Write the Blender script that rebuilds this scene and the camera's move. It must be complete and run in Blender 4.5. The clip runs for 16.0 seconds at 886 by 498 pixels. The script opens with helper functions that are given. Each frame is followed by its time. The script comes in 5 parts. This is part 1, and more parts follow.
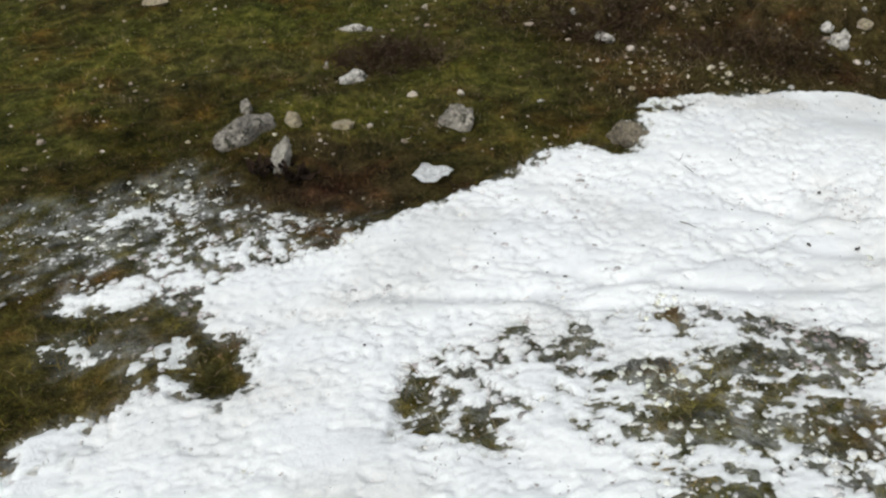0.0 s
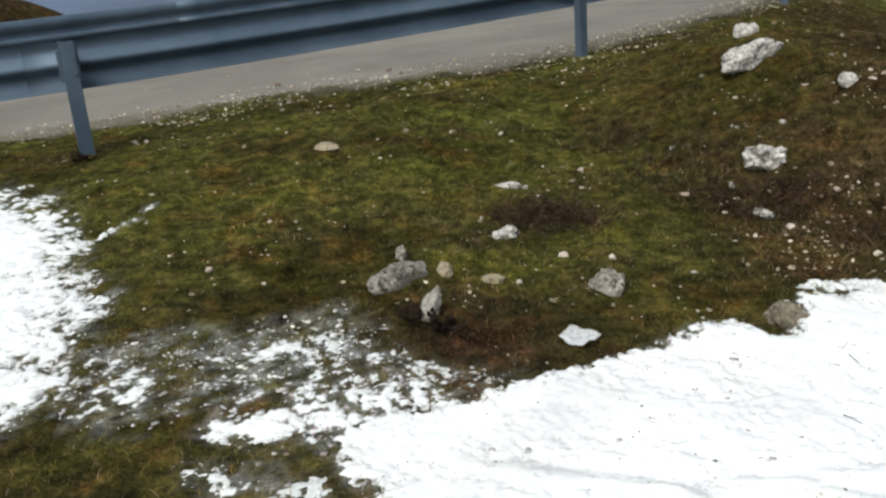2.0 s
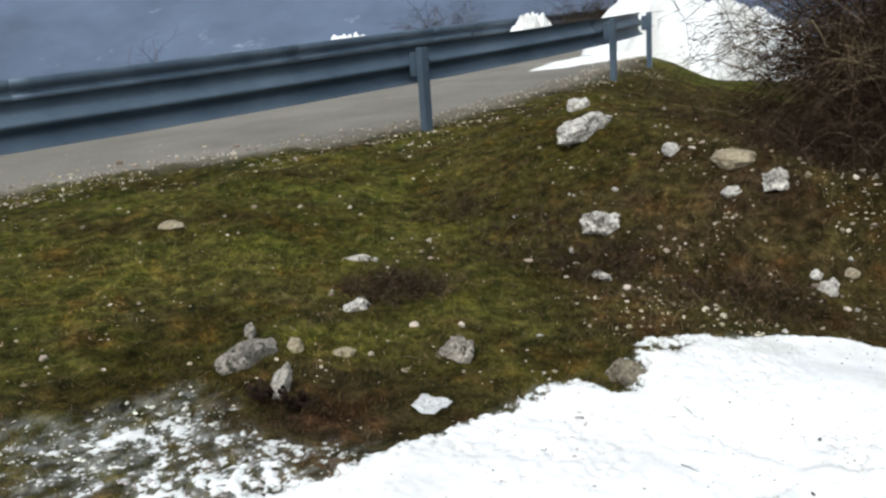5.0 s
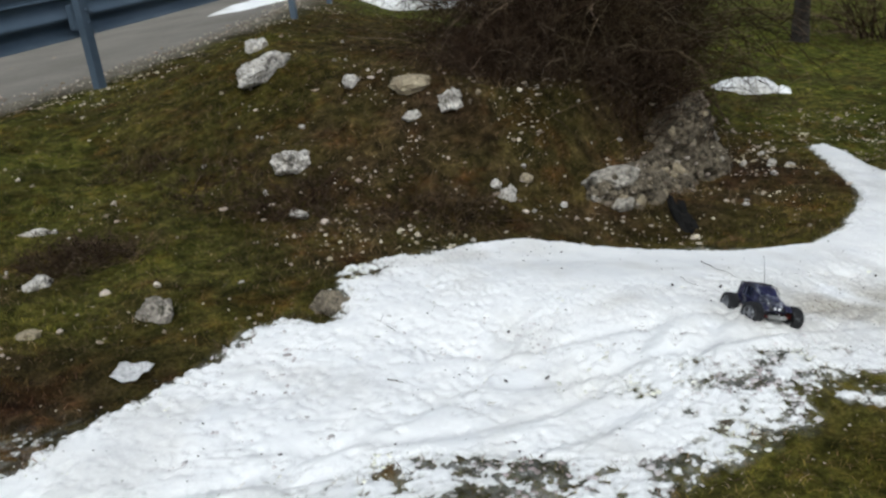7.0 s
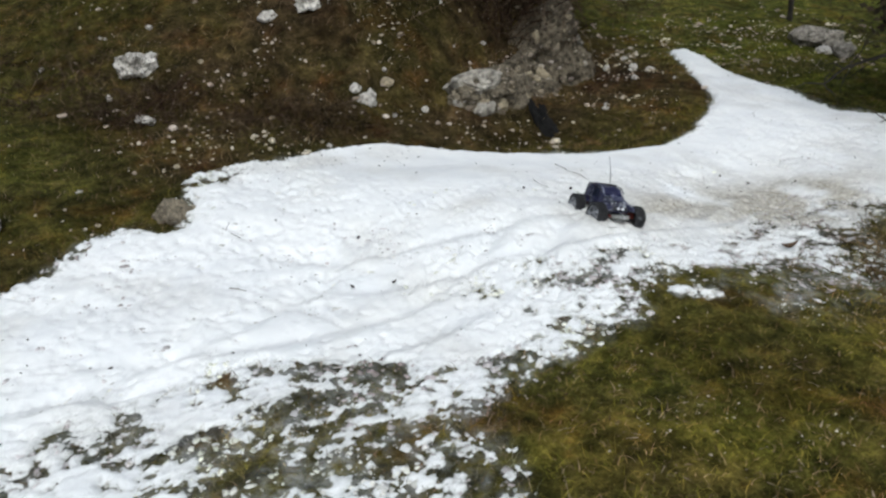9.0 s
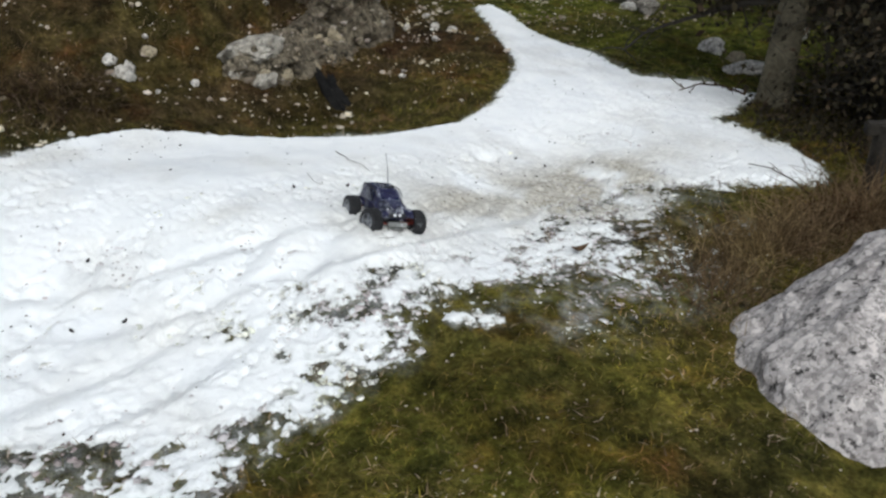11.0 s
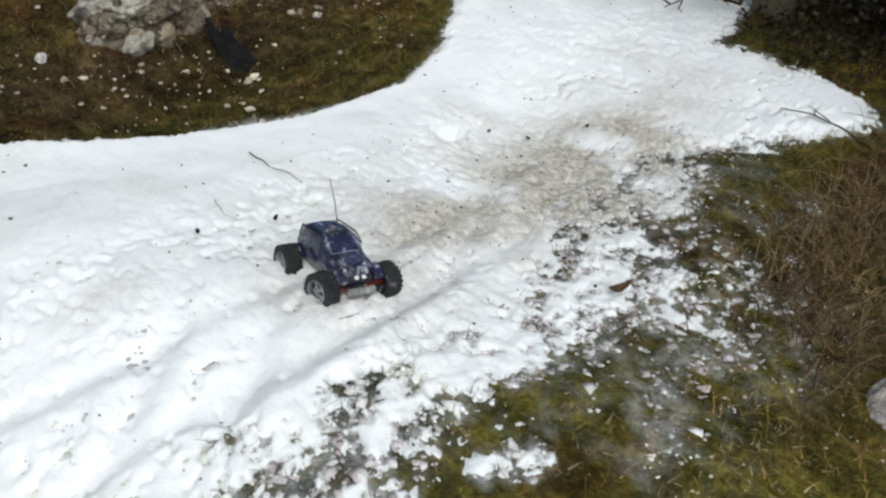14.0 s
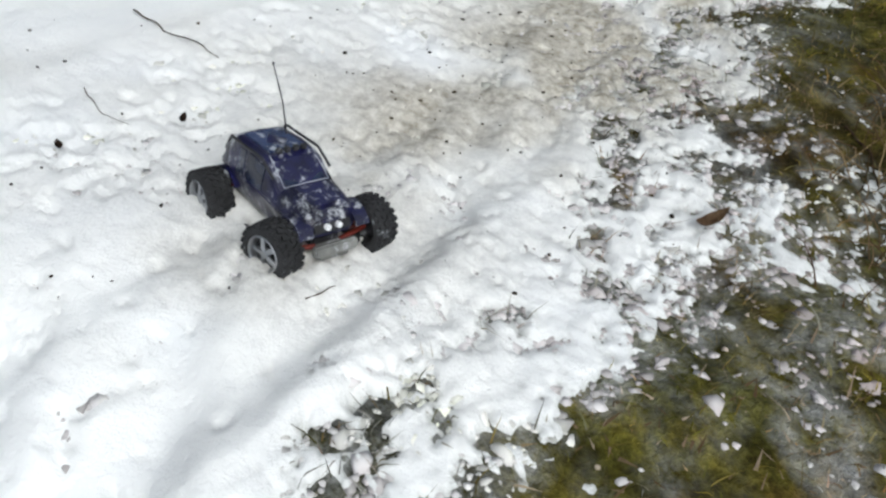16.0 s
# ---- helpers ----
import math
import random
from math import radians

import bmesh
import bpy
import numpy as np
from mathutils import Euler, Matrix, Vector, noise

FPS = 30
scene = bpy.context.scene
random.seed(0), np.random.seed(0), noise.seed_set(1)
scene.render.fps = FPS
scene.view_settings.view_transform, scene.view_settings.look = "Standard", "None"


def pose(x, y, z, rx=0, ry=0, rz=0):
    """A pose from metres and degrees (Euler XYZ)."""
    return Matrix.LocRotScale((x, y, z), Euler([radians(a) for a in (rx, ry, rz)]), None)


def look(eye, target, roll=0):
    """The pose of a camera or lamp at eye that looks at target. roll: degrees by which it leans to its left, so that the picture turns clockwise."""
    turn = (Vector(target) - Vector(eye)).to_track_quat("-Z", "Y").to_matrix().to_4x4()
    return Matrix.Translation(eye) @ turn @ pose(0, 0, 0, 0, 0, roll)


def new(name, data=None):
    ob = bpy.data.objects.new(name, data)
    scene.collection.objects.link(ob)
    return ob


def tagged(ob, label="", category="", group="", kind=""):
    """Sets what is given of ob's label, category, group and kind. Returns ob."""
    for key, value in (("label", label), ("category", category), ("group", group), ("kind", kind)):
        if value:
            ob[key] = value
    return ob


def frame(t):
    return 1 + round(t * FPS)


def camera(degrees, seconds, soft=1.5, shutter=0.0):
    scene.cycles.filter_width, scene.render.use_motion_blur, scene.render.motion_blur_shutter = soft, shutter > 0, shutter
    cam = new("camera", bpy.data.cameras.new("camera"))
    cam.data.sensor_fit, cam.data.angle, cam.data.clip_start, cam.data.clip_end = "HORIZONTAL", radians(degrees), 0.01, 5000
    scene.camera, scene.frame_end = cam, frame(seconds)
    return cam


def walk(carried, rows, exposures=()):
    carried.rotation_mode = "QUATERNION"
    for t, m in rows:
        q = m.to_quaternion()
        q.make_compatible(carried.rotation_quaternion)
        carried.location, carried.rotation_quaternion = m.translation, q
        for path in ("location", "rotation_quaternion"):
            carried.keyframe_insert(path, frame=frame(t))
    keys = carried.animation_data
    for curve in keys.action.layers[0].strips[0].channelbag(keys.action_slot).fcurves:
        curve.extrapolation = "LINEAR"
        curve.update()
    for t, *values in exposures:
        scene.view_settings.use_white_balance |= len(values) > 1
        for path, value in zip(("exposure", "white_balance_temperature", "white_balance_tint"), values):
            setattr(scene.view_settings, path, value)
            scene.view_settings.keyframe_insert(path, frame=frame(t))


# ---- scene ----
cam = camera(53.28, 16.0, soft=2.5)
PATH = [
    (0.0, pose(0.028, -0.003, 1.377, 61.16, 5.93, -8.63)),
    (0.5, pose(0.005, -0.011, 1.393, 66.70, 5.35, -6.68)),
    (1.0, pose(0.006, -0.001, 1.394, 67.57, 4.50, -4.97)),
    (1.5, pose(-0.004, -0.006, 1.404, 69.16, 4.58, -1.21)),
    (2.0, pose(-0.020, 0.010, 1.408, 71.65, 4.21, 1.42)),
    (2.5, pose(-0.029, 0.014, 1.410, 73.85, 3.00, 3.67)),
    (3.0, pose(-0.014, 0.008, 1.411, 74.92, 3.22, 2.34)),
    (3.5, pose(0.000, 0.000, 1.419, 77.01, 3.36, -0.77)),
    (3.7, pose(-0.002, 0.008, 1.414, 77.02, 3.25, -1.87)),
    (5.8, pose(0.066, -0.033, 1.413, 74.23, 5.23, -14.20)),
    (6.0, pose(0.087, -0.033, 1.398, 73.91, 5.65, -16.31)),
    (6.5, pose(0.115, -0.045, 1.385, 72.30, 6.34, -22.02)),
    (7.0, pose(0.113, -0.062, 1.379, 70.20, 6.84, -27.83)),
    (7.5, pose(0.130, -0.071, 1.377, 68.53, 7.84, -28.74)),
    (8.0, pose(0.154, -0.092, 1.376, 67.68, 8.42, -33.14)),
    (8.5, pose(0.209, -0.113, 1.363, 66.74, 5.99, -34.15)),
    (9.0, pose(0.245, -0.098, 1.325, 63.70, 4.99, -34.95)),
    (9.5, pose(0.319, -0.056, 1.327, 61.67, 3.45, -38.67)),
    (10.0, pose(0.527, -0.073, 1.333, 62.54, 1.51, -43.25)),
    (10.2, pose(0.579, -0.059, 1.325, 62.54, 1.02, -42.97)),
    (12.3, pose(0.969, 0.440, 1.399, 52.61, 4.03, -50.01)),
    (12.5, pose(1.032, 0.471, 1.381, 53.48, 3.92, -48.48)),
    (13.0, pose(1.123, 0.564, 1.334, 52.30, 4.15, -44.84)),
    (13.5, pose(1.190, 0.764, 1.254, 52.23, 3.34, -49.71)),
    (14.0, pose(1.307, 0.882, 1.215, 51.50, 3.51, -52.94)),
    (14.5, pose(1.404, 0.984, 1.144, 49.06, 2.29, -48.74)),
    (15.0, pose(1.488, 1.162, 1.094, 48.27, 1.08, -51.98)),
    (15.5, pose(1.602, 1.303, 1.022, 44.14, 1.12, -55.62)),
    (16.0, pose(1.695, 1.393, 0.871, 41.41, 0.16, -58.27)),
]
# the film's own brightness and tint: seconds, stops, kelvin, tint
walk(cam, PATH, exposures=[(0.0, 0.06, 6300, 5), (1.0, 0.17, 6300, 5), (2.5, 0.54, 6300, 5), (3.7, 0.64, 6300, 5), (6.0, 0.22, 6050, 5), (7.0, 0.04, 6050, 5), (10.2, 0.12, 6050, 5), (13.0, 0.17, 6100, 5), (16.0, 0.20, 6150, 5)])

# ---------------------------------------------------------------- light
world = bpy.data.worlds.new("overcast")
scene.world = world
world.use_nodes = True
wn = world.node_tree
sky = wn.nodes.new("ShaderNodeTexSky")
sky.sky_type = 'NISHITA'
sky.sun_disc = False
sky.sun_elevation = radians(48)
sky.sun_rotation = radians(200)
sky.air_density, sky.dust_density, sky.ozone_density = 1.0, 4.0, 1.0
grey = wn.nodes.new("ShaderNodeHueSaturation")
grey.inputs["Saturation"].default_value = 0.30
wn.links.new(sky.outputs[0], grey.inputs["Color"])
wn.links.new(grey.outputs[0], wn.nodes["Background"].inputs["Color"])
wn.nodes["Background"].inputs["Strength"].default_value = 0.125
sun = new("sun", bpy.data.lights.new("sun", "SUN"))
sun.data.energy, sun.data.angle, sun.data.color = 1.1, radians(25), (1.0, 0.97, 0.93)
sun.matrix_world = look((-3, -5, 9), (0, 0, 0))

# ---------------------------------------------------------------- numbers
rng = np.random.default_rng(7)


def sstep(a, b, v):
    u = np.clip((v - a) / (b - a), 0, 1)
    return u * u * (3 - 2 * u)


def hash2(i, j, seed):
    h = (i.astype(np.int64) * 374761393 + j.astype(np.int64) * 668265263 + seed * 974634777) & 0x7fffffff
    h = ((h ^ (h >> 13)) * 1274126177) & 0x7fffffff
    return ((h ^ (h >> 16)) & 0xffff) / 65535.0


def vnoise(x, y, seed=0):
    i, j = np.floor(x), np.floor(y)
    u, v = x - i, y - j
    u, v = u * u * (3 - 2 * u), v * v * (3 - 2 * v)
    i, j = i.astype(np.int64), j.astype(np.int64)
    a, b = hash2(i, j, seed), hash2(i + 1, j, seed)
    c, d = hash2(i, j + 1, seed), hash2(i + 1, j + 1, seed)
    return (a * (1 - u) + b * u) * (1 - v) + (c * (1 - u) + d * u) * v


def fbm(x, y, size, octaves=4, seed=0, gain=0.5):
    """Noise from 0 to 1 whose largest waves are size metres long."""
    total, amp, norm = 0, 1.0, 0
    for k in range(octaves):
        ca, sa = math.cos(k * 0.9 + seed), math.sin(k * 0.9 + seed)
        total = total + amp * vnoise((x * ca - y * sa) / size + 31.7 * k, (x * sa + y * ca) / size + 17.3 * k, seed + k)
        norm += amp
        amp *= gain
        size /= 2.03
    return total / norm


def lumps(x, y, size, seed):
    """Cauliflower domes about size metres wide: 1 on top, 0 between them."""
    u, v = np.asarray(x) / size, np.asarray(y) / size
    i, j = np.floor(u).astype(np.int64), np.floor(v).astype(np.int64)
    best = np.full(np.shape(u), 9.0)
    for di in (-1, 0, 1):
        for dj in (-1, 0, 1):
            cx, cy = i + di + hash2(i + di, j + dj, seed), j + dj + hash2(i + di, j + dj, seed + 1)
            r = 0.45 + 0.55 * hash2(i + di, j + dj, seed + 2)
            best = np.minimum(best, ((u - cx) ** 2 + (v - cy) ** 2) / (r * r))
    return np.clip(1 - best * 0.7, 0, 1)


def poly_dist(x, y, poly):
    """Signed distance to a polygon, positive inside."""
    p = np.array(poly, float)
    q = np.roll(p, -1, 0)
    best = np.full(np.shape(x), 1e9)
    inside = np.zeros(np.shape(x), bool)
    for (ax, ay), (bx, by) in zip(p, q):
        dx, dy = bx - ax, by - ay
        s = np.clip(((x - ax) * dx + (y - ay) * dy) / (dx * dx + dy * dy), 0, 1)
        best = np.minimum(best, np.hypot(x - ax - s * dx, y - ay - s * dy))
        if ay != by:
            cross = ((ay > y) != (by > y)) & (x < dx * (y - ay) / dy + ax)
            inside ^= cross
    return np.where(inside, best, -best)


# the road bends round this centre; the near rail stands on this radius
RC, RR = (-10.37, 20.44), 17.124


def road_offset(x, y):
    return RR - np.hypot(x - RC[0], y - RC[1])


def base_h(x, y):
    X, Y = 7 * np.tanh(x / 7), 9 * np.tanh(y / 9)
    z = 0.154 - 0.0645 * X - 0.0414 * Y - 0.0164 * X * X - 0.003 * X * Y + 0.0194 * Y * Y
    z = z + 0.085 * np.exp(-((x - 2.05) / 0.42) ** 2 - ((y - 1.95) / 0.75) ** 2)
    z = z - 0.050 * np.exp(-((x - 1.35) / 0.30) ** 2 - ((y - 2.10) / 0.40) ** 2)
    return z - 0.060 * np.exp(-((x - 3.40) / 0.45) ** 2 - ((y - 2.10) / 0.60) ** 2)


def mound_d(x, y):
    return (1 - np.hypot((x - 2.7) / 1.75, (y - 5.9) / 2.0)) * 1.9


def road_z(x):
    return 0.489 + 0.043 * 7 * np.tanh(x / 7)


def verge(x):
    """How far the turf reaches past the rail towards the road."""
    return 0.10 + 1.15 * sstep(0.9, -2.4, x)


def crevice(x, y):
    u, v = (x - 3.26) * 0.72 + (y - 3.42) * 0.69, (x - 3.26) * 0.69 - (y - 3.42) * 0.72
    return np.exp(-(u / 0.19) ** 4 - (v / 0.065) ** 4)


# the foot of the rock face at the end of the mound, and the bank behind it
FACE = [(2.70, 3.72), (2.80, 3.60), (2.97, 3.56), (3.25, 3.66), (3.55, 3.84), (3.85, 4.00), (4.15, 4.08), (4.32, 4.30)]
BANK = FACE + [(4.50, 4.80), (4.40, 5.60), (3.90, 6.20), (2.60, 5.50), (2.50, 4.20)]


def face_top(x):
    return np.interp(x, [2.7, 3.0, 3.4, 3.72, 3.96, 4.2, 4.4], [0.03, 0.03, -0.02, -0.02, 0.20, 0.22, 0.10])


def land_h(x, y):
    """The land without turf: slope, mound, hollow, road bench, valley."""
    x, y = np.asarray(x, float), np.asarray(y, float)
    z = base_h(x, y)
    w = 1.3 - 1.0 * sstep(1.6, 3.0, x)
    z = z + 0.52 * sstep(-w * 0.5, w, mound_d(x, y))
    z = z - 0.16 * np.exp(-((x - 2.95) / 0.75) ** 2 - ((y - 3.28) / 0.28) ** 2)
    z = z - 0.03 * crevice(x, y) - 0.12 * np.exp(-((x - 3.8) / 0.55) ** 2 - ((y - 3.95) / 0.40) ** 2)
    z = z + np.maximum(0, face_top(x) - z) * sstep(0.05, 0.24, poly_dist(x, y, BANK))
    e = road_offset(x, y)
    k = sstep(-0.9, 0.3, e)
    z = z * (1 - k) + road_z(x) * k
    v = np.maximum(np.clip(e - 6.4, 0, None), -0.62 * (x - 0.89) + 0.78 * (y - 7.54) - 9.5)
    z = z - 0.55 * np.clip(v, 0, 70) * sstep(0, 3, v)
    d = x - (8.7 + 0.25 * (y - 4.5))
    z = z - 0.24 * np.clip(d, 0, 60) * sstep(0, 3, d) * (1 - k)
    d = -10 - y
    return z + 0.25 * np.clip(d, 0, 60)


SNOW = [(-0.19, 2.31), (0.04, 2.44), (0.14, 2.49), (0.33, 2.58), (0.48, 2.69), (0.70, 2.84), (0.84, 2.91), (0.92, 2.80), (1.00, 2.78), (1.17, 3.16), (1.32, 3.15),
        (1.50, 3.29), (1.77, 3.32), (2.12, 3.31), (2.26, 3.23), (2.39, 3.12), (2.59, 2.95), (2.78, 2.84), (2.97, 2.76), (3.35, 2.72),
        (3.78, 2.85), (4.10, 3.03), (4.38, 3.22), (4.65, 3.58), (5.08, 4.22), (5.24, 4.24), (5.12, 3.86), (5.00, 3.56), (4.95, 3.08),
        (4.78, 2.70), (5.06, 2.40), (5.08, 2.12), (4.78, 2.06), (4.52, 2.06), (4.50, 1.80), (4.40, 1.60), (4.26, 1.42), (4.12, 1.33), (3.92, 1.44), (3.74, 1.57), (3.60, 1.70), (3.48, 1.84)]
SNOW += [(3.15, 1.79), (2.92, 1.78), (2.72, 1.71), (2.52, 1.66), (2.35, 1.67), (2.18, 1.69), (2.04, 1.73), (1.90, 1.64), (1.73, 1.55), (1.50, 1.48), (1.30, 1.50), (1.10, 1.65),
         (0.90, 1.80), (0.60, 1.83), (0.20, 1.82), (0.08, 1.66), (0.03, 1.50), (0.22, 1.40), (0.35, 1.50), (0.48, 1.34), (0.52, 1.22),
         (0.56, 1.02), (0.40, 0.60), (-0.60, 0.70), (-0.95, 1.50), (-0.75, 1.64), (-0.60, 1.68), (-0.50, 1.78), (-0.36, 1.68),
         (-0.29, 1.76), (-0.41, 1.97), (-0.47, 2.10), (-0.43, 2.22)]
SNOW_LEFT = [(-3.6, 3.5), (-2.9, 4.4), (-2.65, 4.55), (-2.46, 4.5), (-2.0, 4.05), (-1.82, 3.74), (-1.66, 3.35), (-1.42, 3.12),
             (-1.47, 2.83), (-1.36, 2.62), (-1.25, 2.4), (-1.5, 2.0), (-2.2, 1.8), (-3.6, 2.2)]
THIN = [[(-1.4, 2.65), (-1.0, 2.74), (-0.71, 2.77), (-0.52, 2.88), (-0.41, 2.76), (-0.33, 2.50), (0.0, 2.50), (-0.2, 2.25), (-0.45, 2.1),
         (-0.8, 2.2), (-1.3, 2.25)],
        [(0.1, 1.70), (0.2, 1.84), (0.6, 1.86), (0.9, 1.82), (1.5, 1.50), (1.95, 1.72), (2.2, 1.78), (2.66, 1.78), (3.1, 1.86), (3.5, 1.85), (3.48, 1.66),
         (3.2, 1.52), (3.06, 1.28), (2.7, 1.30), (2.45, 1.45), (2.2, 1.50), (2.0, 1.56), (1.86, 1.43), (1.68, 1.37), (1.45, 1.40), (1.25, 1.34), (1.18, 1.12),
         (0.95, 0.90), (0.7, 1.1), (0.45, 1.38), (0.2, 1.42), (0.03, 1.5)],
        [(-0.78, 2.0), (-0.6, 1.98), (-0.45, 1.86), (-0.6, 1.82), (-0.75, 1.86)]]
SPARSE = [(2.05, 1.52), (2.5, 1.45), (3.1, 1.30), (3.35, 1.6), (3.6, 1.62), (3.45, 1.25), (3.0, 1.05), (2.6, 1.08), (2.2, 1.15)]
# bare turf inside the snow: x, y, half length, half width, turn
BARE = [(0.60, 1.43, 0.17, 0.05, -28), (0.36, 1.70, 0.10, 0.05, 10), (0.98, 1.62, 0.16, 0.07, -15), (1.80, 1.86, 0.07, 0.03, -50), (1.86, 1.72, 0.05, 0.04, -30),
        (1.66, 1.62, 0.07, 0.035, -40), (1.61, 1.85, 0.06, 0.026, -40), (2.57, 1.655, 0.09, 0.026, 20), (2.74, 1.70, 0.12, 0.020, 14), (2.93, 1.70, 0.12, 0.022, -12), (3.10, 1.62, 0.12, 0.032, -32), (2.11, 1.68, 0.06, 0.024, 0), (0.08, 1.58, 0.06, 0.05, 0), (1.57, 1.84, 0.07, 0.03, -50), (1.78, 1.72, 0.09, 0.03, -45), (1.90, 1.58, 0.12, 0.06, -45), (2.03, 1.76, 0.06, 0.02, -20),
        (-0.74, 1.54, 0.08, 0.03, 0), (3.02, 1.885, 0.12, 0.014, 0), (2.02, 1.62, 0.06, 0.03, 20)]


def oval(x, y, cx, cy, a, b, turn):
    c, s = math.cos(radians(turn)), math.sin(radians(turn))
    u, v = (x - cx) * c + (y - cy) * s, -(x - cx) * s + (y - cy) * c
    return np.hypot(u / a, v / b)


def snow_cover(x, y):
    """1 where the snow lies whole, about 0.5 where it is broken, 0 on open turf."""
    wob = 0.09 * (fbm(x, y, 0.30, 4, 3) - 0.5)
    crisp = sstep(2.4, 2.7, y) * sstep(1.6, 2.1, x) * (1 - 0.75 * sstep(3.4, 3.9, x))
    c = sstep(-0.06 + 0.035 * crisp, 0.08 - 0.05 * crisp, poly_dist(x, y, SNOW) + wob * (1 - 0.7 * crisp))
    c = np.maximum(c, sstep(-0.20, 0.44, poly_dist(x, y, SNOW_LEFT) + 3.0 * wob))
    patchy = 0.50 + 0.24 * (fbm(x, y, 0.26, 3, 8) - 0.3)
    for k, p in enumerate(THIN):
        full = patchy if k != 1 else 0.90 - (0.74 - 0.14 * sstep(1.6, 1.1, x)) * sstep(-0.02, 1.0, -poly_dist(x, y, SNOW) / (0.27 + 0.13 * sstep(2.2, 2.5, x))) + 0.34 * (fbm(x, y, 0.18, 4, 8) - 0.5)
        c = np.maximum(c, full * (0.56, 0.96, 0.36)[k] * sstep(-0.12 if k == 1 else -0.26, 0.16, poly_dist(x, y, p) + 2.0 * wob))
    c = np.maximum(c, (0.02 + 0.24 * fbm(x, y, 0.20, 4, 14)) * sstep(-0.18, 0.15, poly_dist(x, y, SPARSE) + 1.5 * wob))
    for b in BARE:
        c = c * (0.60 + 0.40 * sstep(0.3, 2.0, oval(x, y, *b) + 12 * wob))
    c = np.maximum(c, 0.58 * sstep(1.5, 0.6, oval(x, y, 2.10, 1.42, 0.075, 0.04, -35) + 9 * wob))
    c = np.maximum(c, 0.70 * sstep(1.5, 0.6, oval(x, y, -0.52, 2.25, 0.26, 0.09, 12) + 9 * wob))
    c = np.maximum(c, 0.62 * sstep(1.5, 0.6, oval(x, y, 1.36, 3.27, 0.15, 0.045, 12) + 9 * wob))
    for sx_, sy_ in ((-1.71, 3.80), (-1.66, 3.92), (-1.62, 4.08)):
        c = np.maximum(c, 0.50 * sstep(1.5, 0.5, oval(x, y, sx_, sy_, 0.055, 0.022, 70) + 9 * wob))
    return c


def clump_noise(x, y):
    return 0.24 * fbm(x, y, 0.13, 3, 21, 0.6) + 0.40 * fbm(x, y, 0.050, 4, 22, 0.85) + 0.36 * fbm(x, y, 0.024, 3, 20, 0.8)


PROBE = np.arange(4000.0)
CLUMP_MEAN, CLUMP_STD = clump_noise(PROBE * 0.137, PROBE * 0.071).mean(), clump_noise(PROBE * 0.137, PROBE * 0.071).std()


def snow_edge(x, y, c):
    """Above 0 where a clump of snow lies, below 0 between the clumps; c is the share covered."""
    u = 0.5 + 0.5 * np.tanh(1.15 * (clump_noise(x, y) - CLUMP_MEAN) / CLUMP_STD)
    crisp = sstep(2.4, 2.7, y) * sstep(1.6, 2.1, x) * (1 - 0.75 * sstep(3.4, 3.9, x))
    return 1.12 * c - 0.03 - (0.5 + (u - 0.5) * (1 - 0.85 * crisp))


# ---------------------------------------------------------------- mesh helpers
def grid_mesh(name, xs, ys, z, keep=None):
    X, Y = np.meshgrid(xs, ys, indexing="ij")
    co = np.stack([X, Y, z], -1).reshape(-1, 3)
    n, m = len(xs), len(ys)
    i = np.arange(n * m).reshape(n, m)
    quads = np.stack([i[:-1, :-1], i[1:, :-1], i[1:, 1:], i[:-1, 1:]], -1).reshape(-1, 4)
    if keep is not None:
        k = keep[:-1, :-1] | keep[1:, :-1] | keep[1:, 1:] | keep[:-1, 1:]
        quads = quads[k.reshape(-1)]
        used = np.unique(quads)
        back = np.zeros(n * m, np.int64)
        back[used] = np.arange(len(used))
        co, quads = co[used], back[quads]
        return raw_mesh(name, co, quads, True), used
    return raw_mesh(name, co, quads, True), np.arange(n * m)


def raw_mesh(name, co, faces, smooth=False):
    faces = np.asarray(faces)
    me = bpy.data.meshes.new(name)
    k = faces.shape[1]
    me.vertices.add(len(co))
    me.vertices.foreach_set("co", np.asarray(co, np.float32).ravel())
    me.loops.add(faces.size)
    me.loops.foreach_set("vertex_index", faces.astype(np.int32).ravel())
    me.polygons.add(len(faces))
    me.polygons.foreach_set("loop_start", np.arange(0, faces.size, k, dtype=np.int32))
    me.polygons.foreach_set("use_smooth", np.full(len(faces), smooth))
    me.update(calc_edges=True)
    return me


def value_layer(me, name, values):
    layer = me.attributes.new(name, "FLOAT", "POINT")
    layer.data.foreach_set("value", np.asarray(values, np.float32).ravel())


def part(name, bm, material, parent=None, label="", smooth=False):
    me = bpy.data.meshes.new(name)
    bm.to_mesh(me)
    bm.free()
    if smooth:
        me.polygons.foreach_set("use_smooth", np.full(len(me.polygons), True))
    me.materials.append(material)
    ob = new(name, me)
    if parent:
        ob.parent = parent
    return tagged(ob, label=label) if label else ob


def mesh_part(name, me, material, parent=None, label=""):
    me.materials.append(material)
    ob = new(name, me)
    if parent:
        ob.parent = parent
    return tagged(ob, label=label) if label else ob


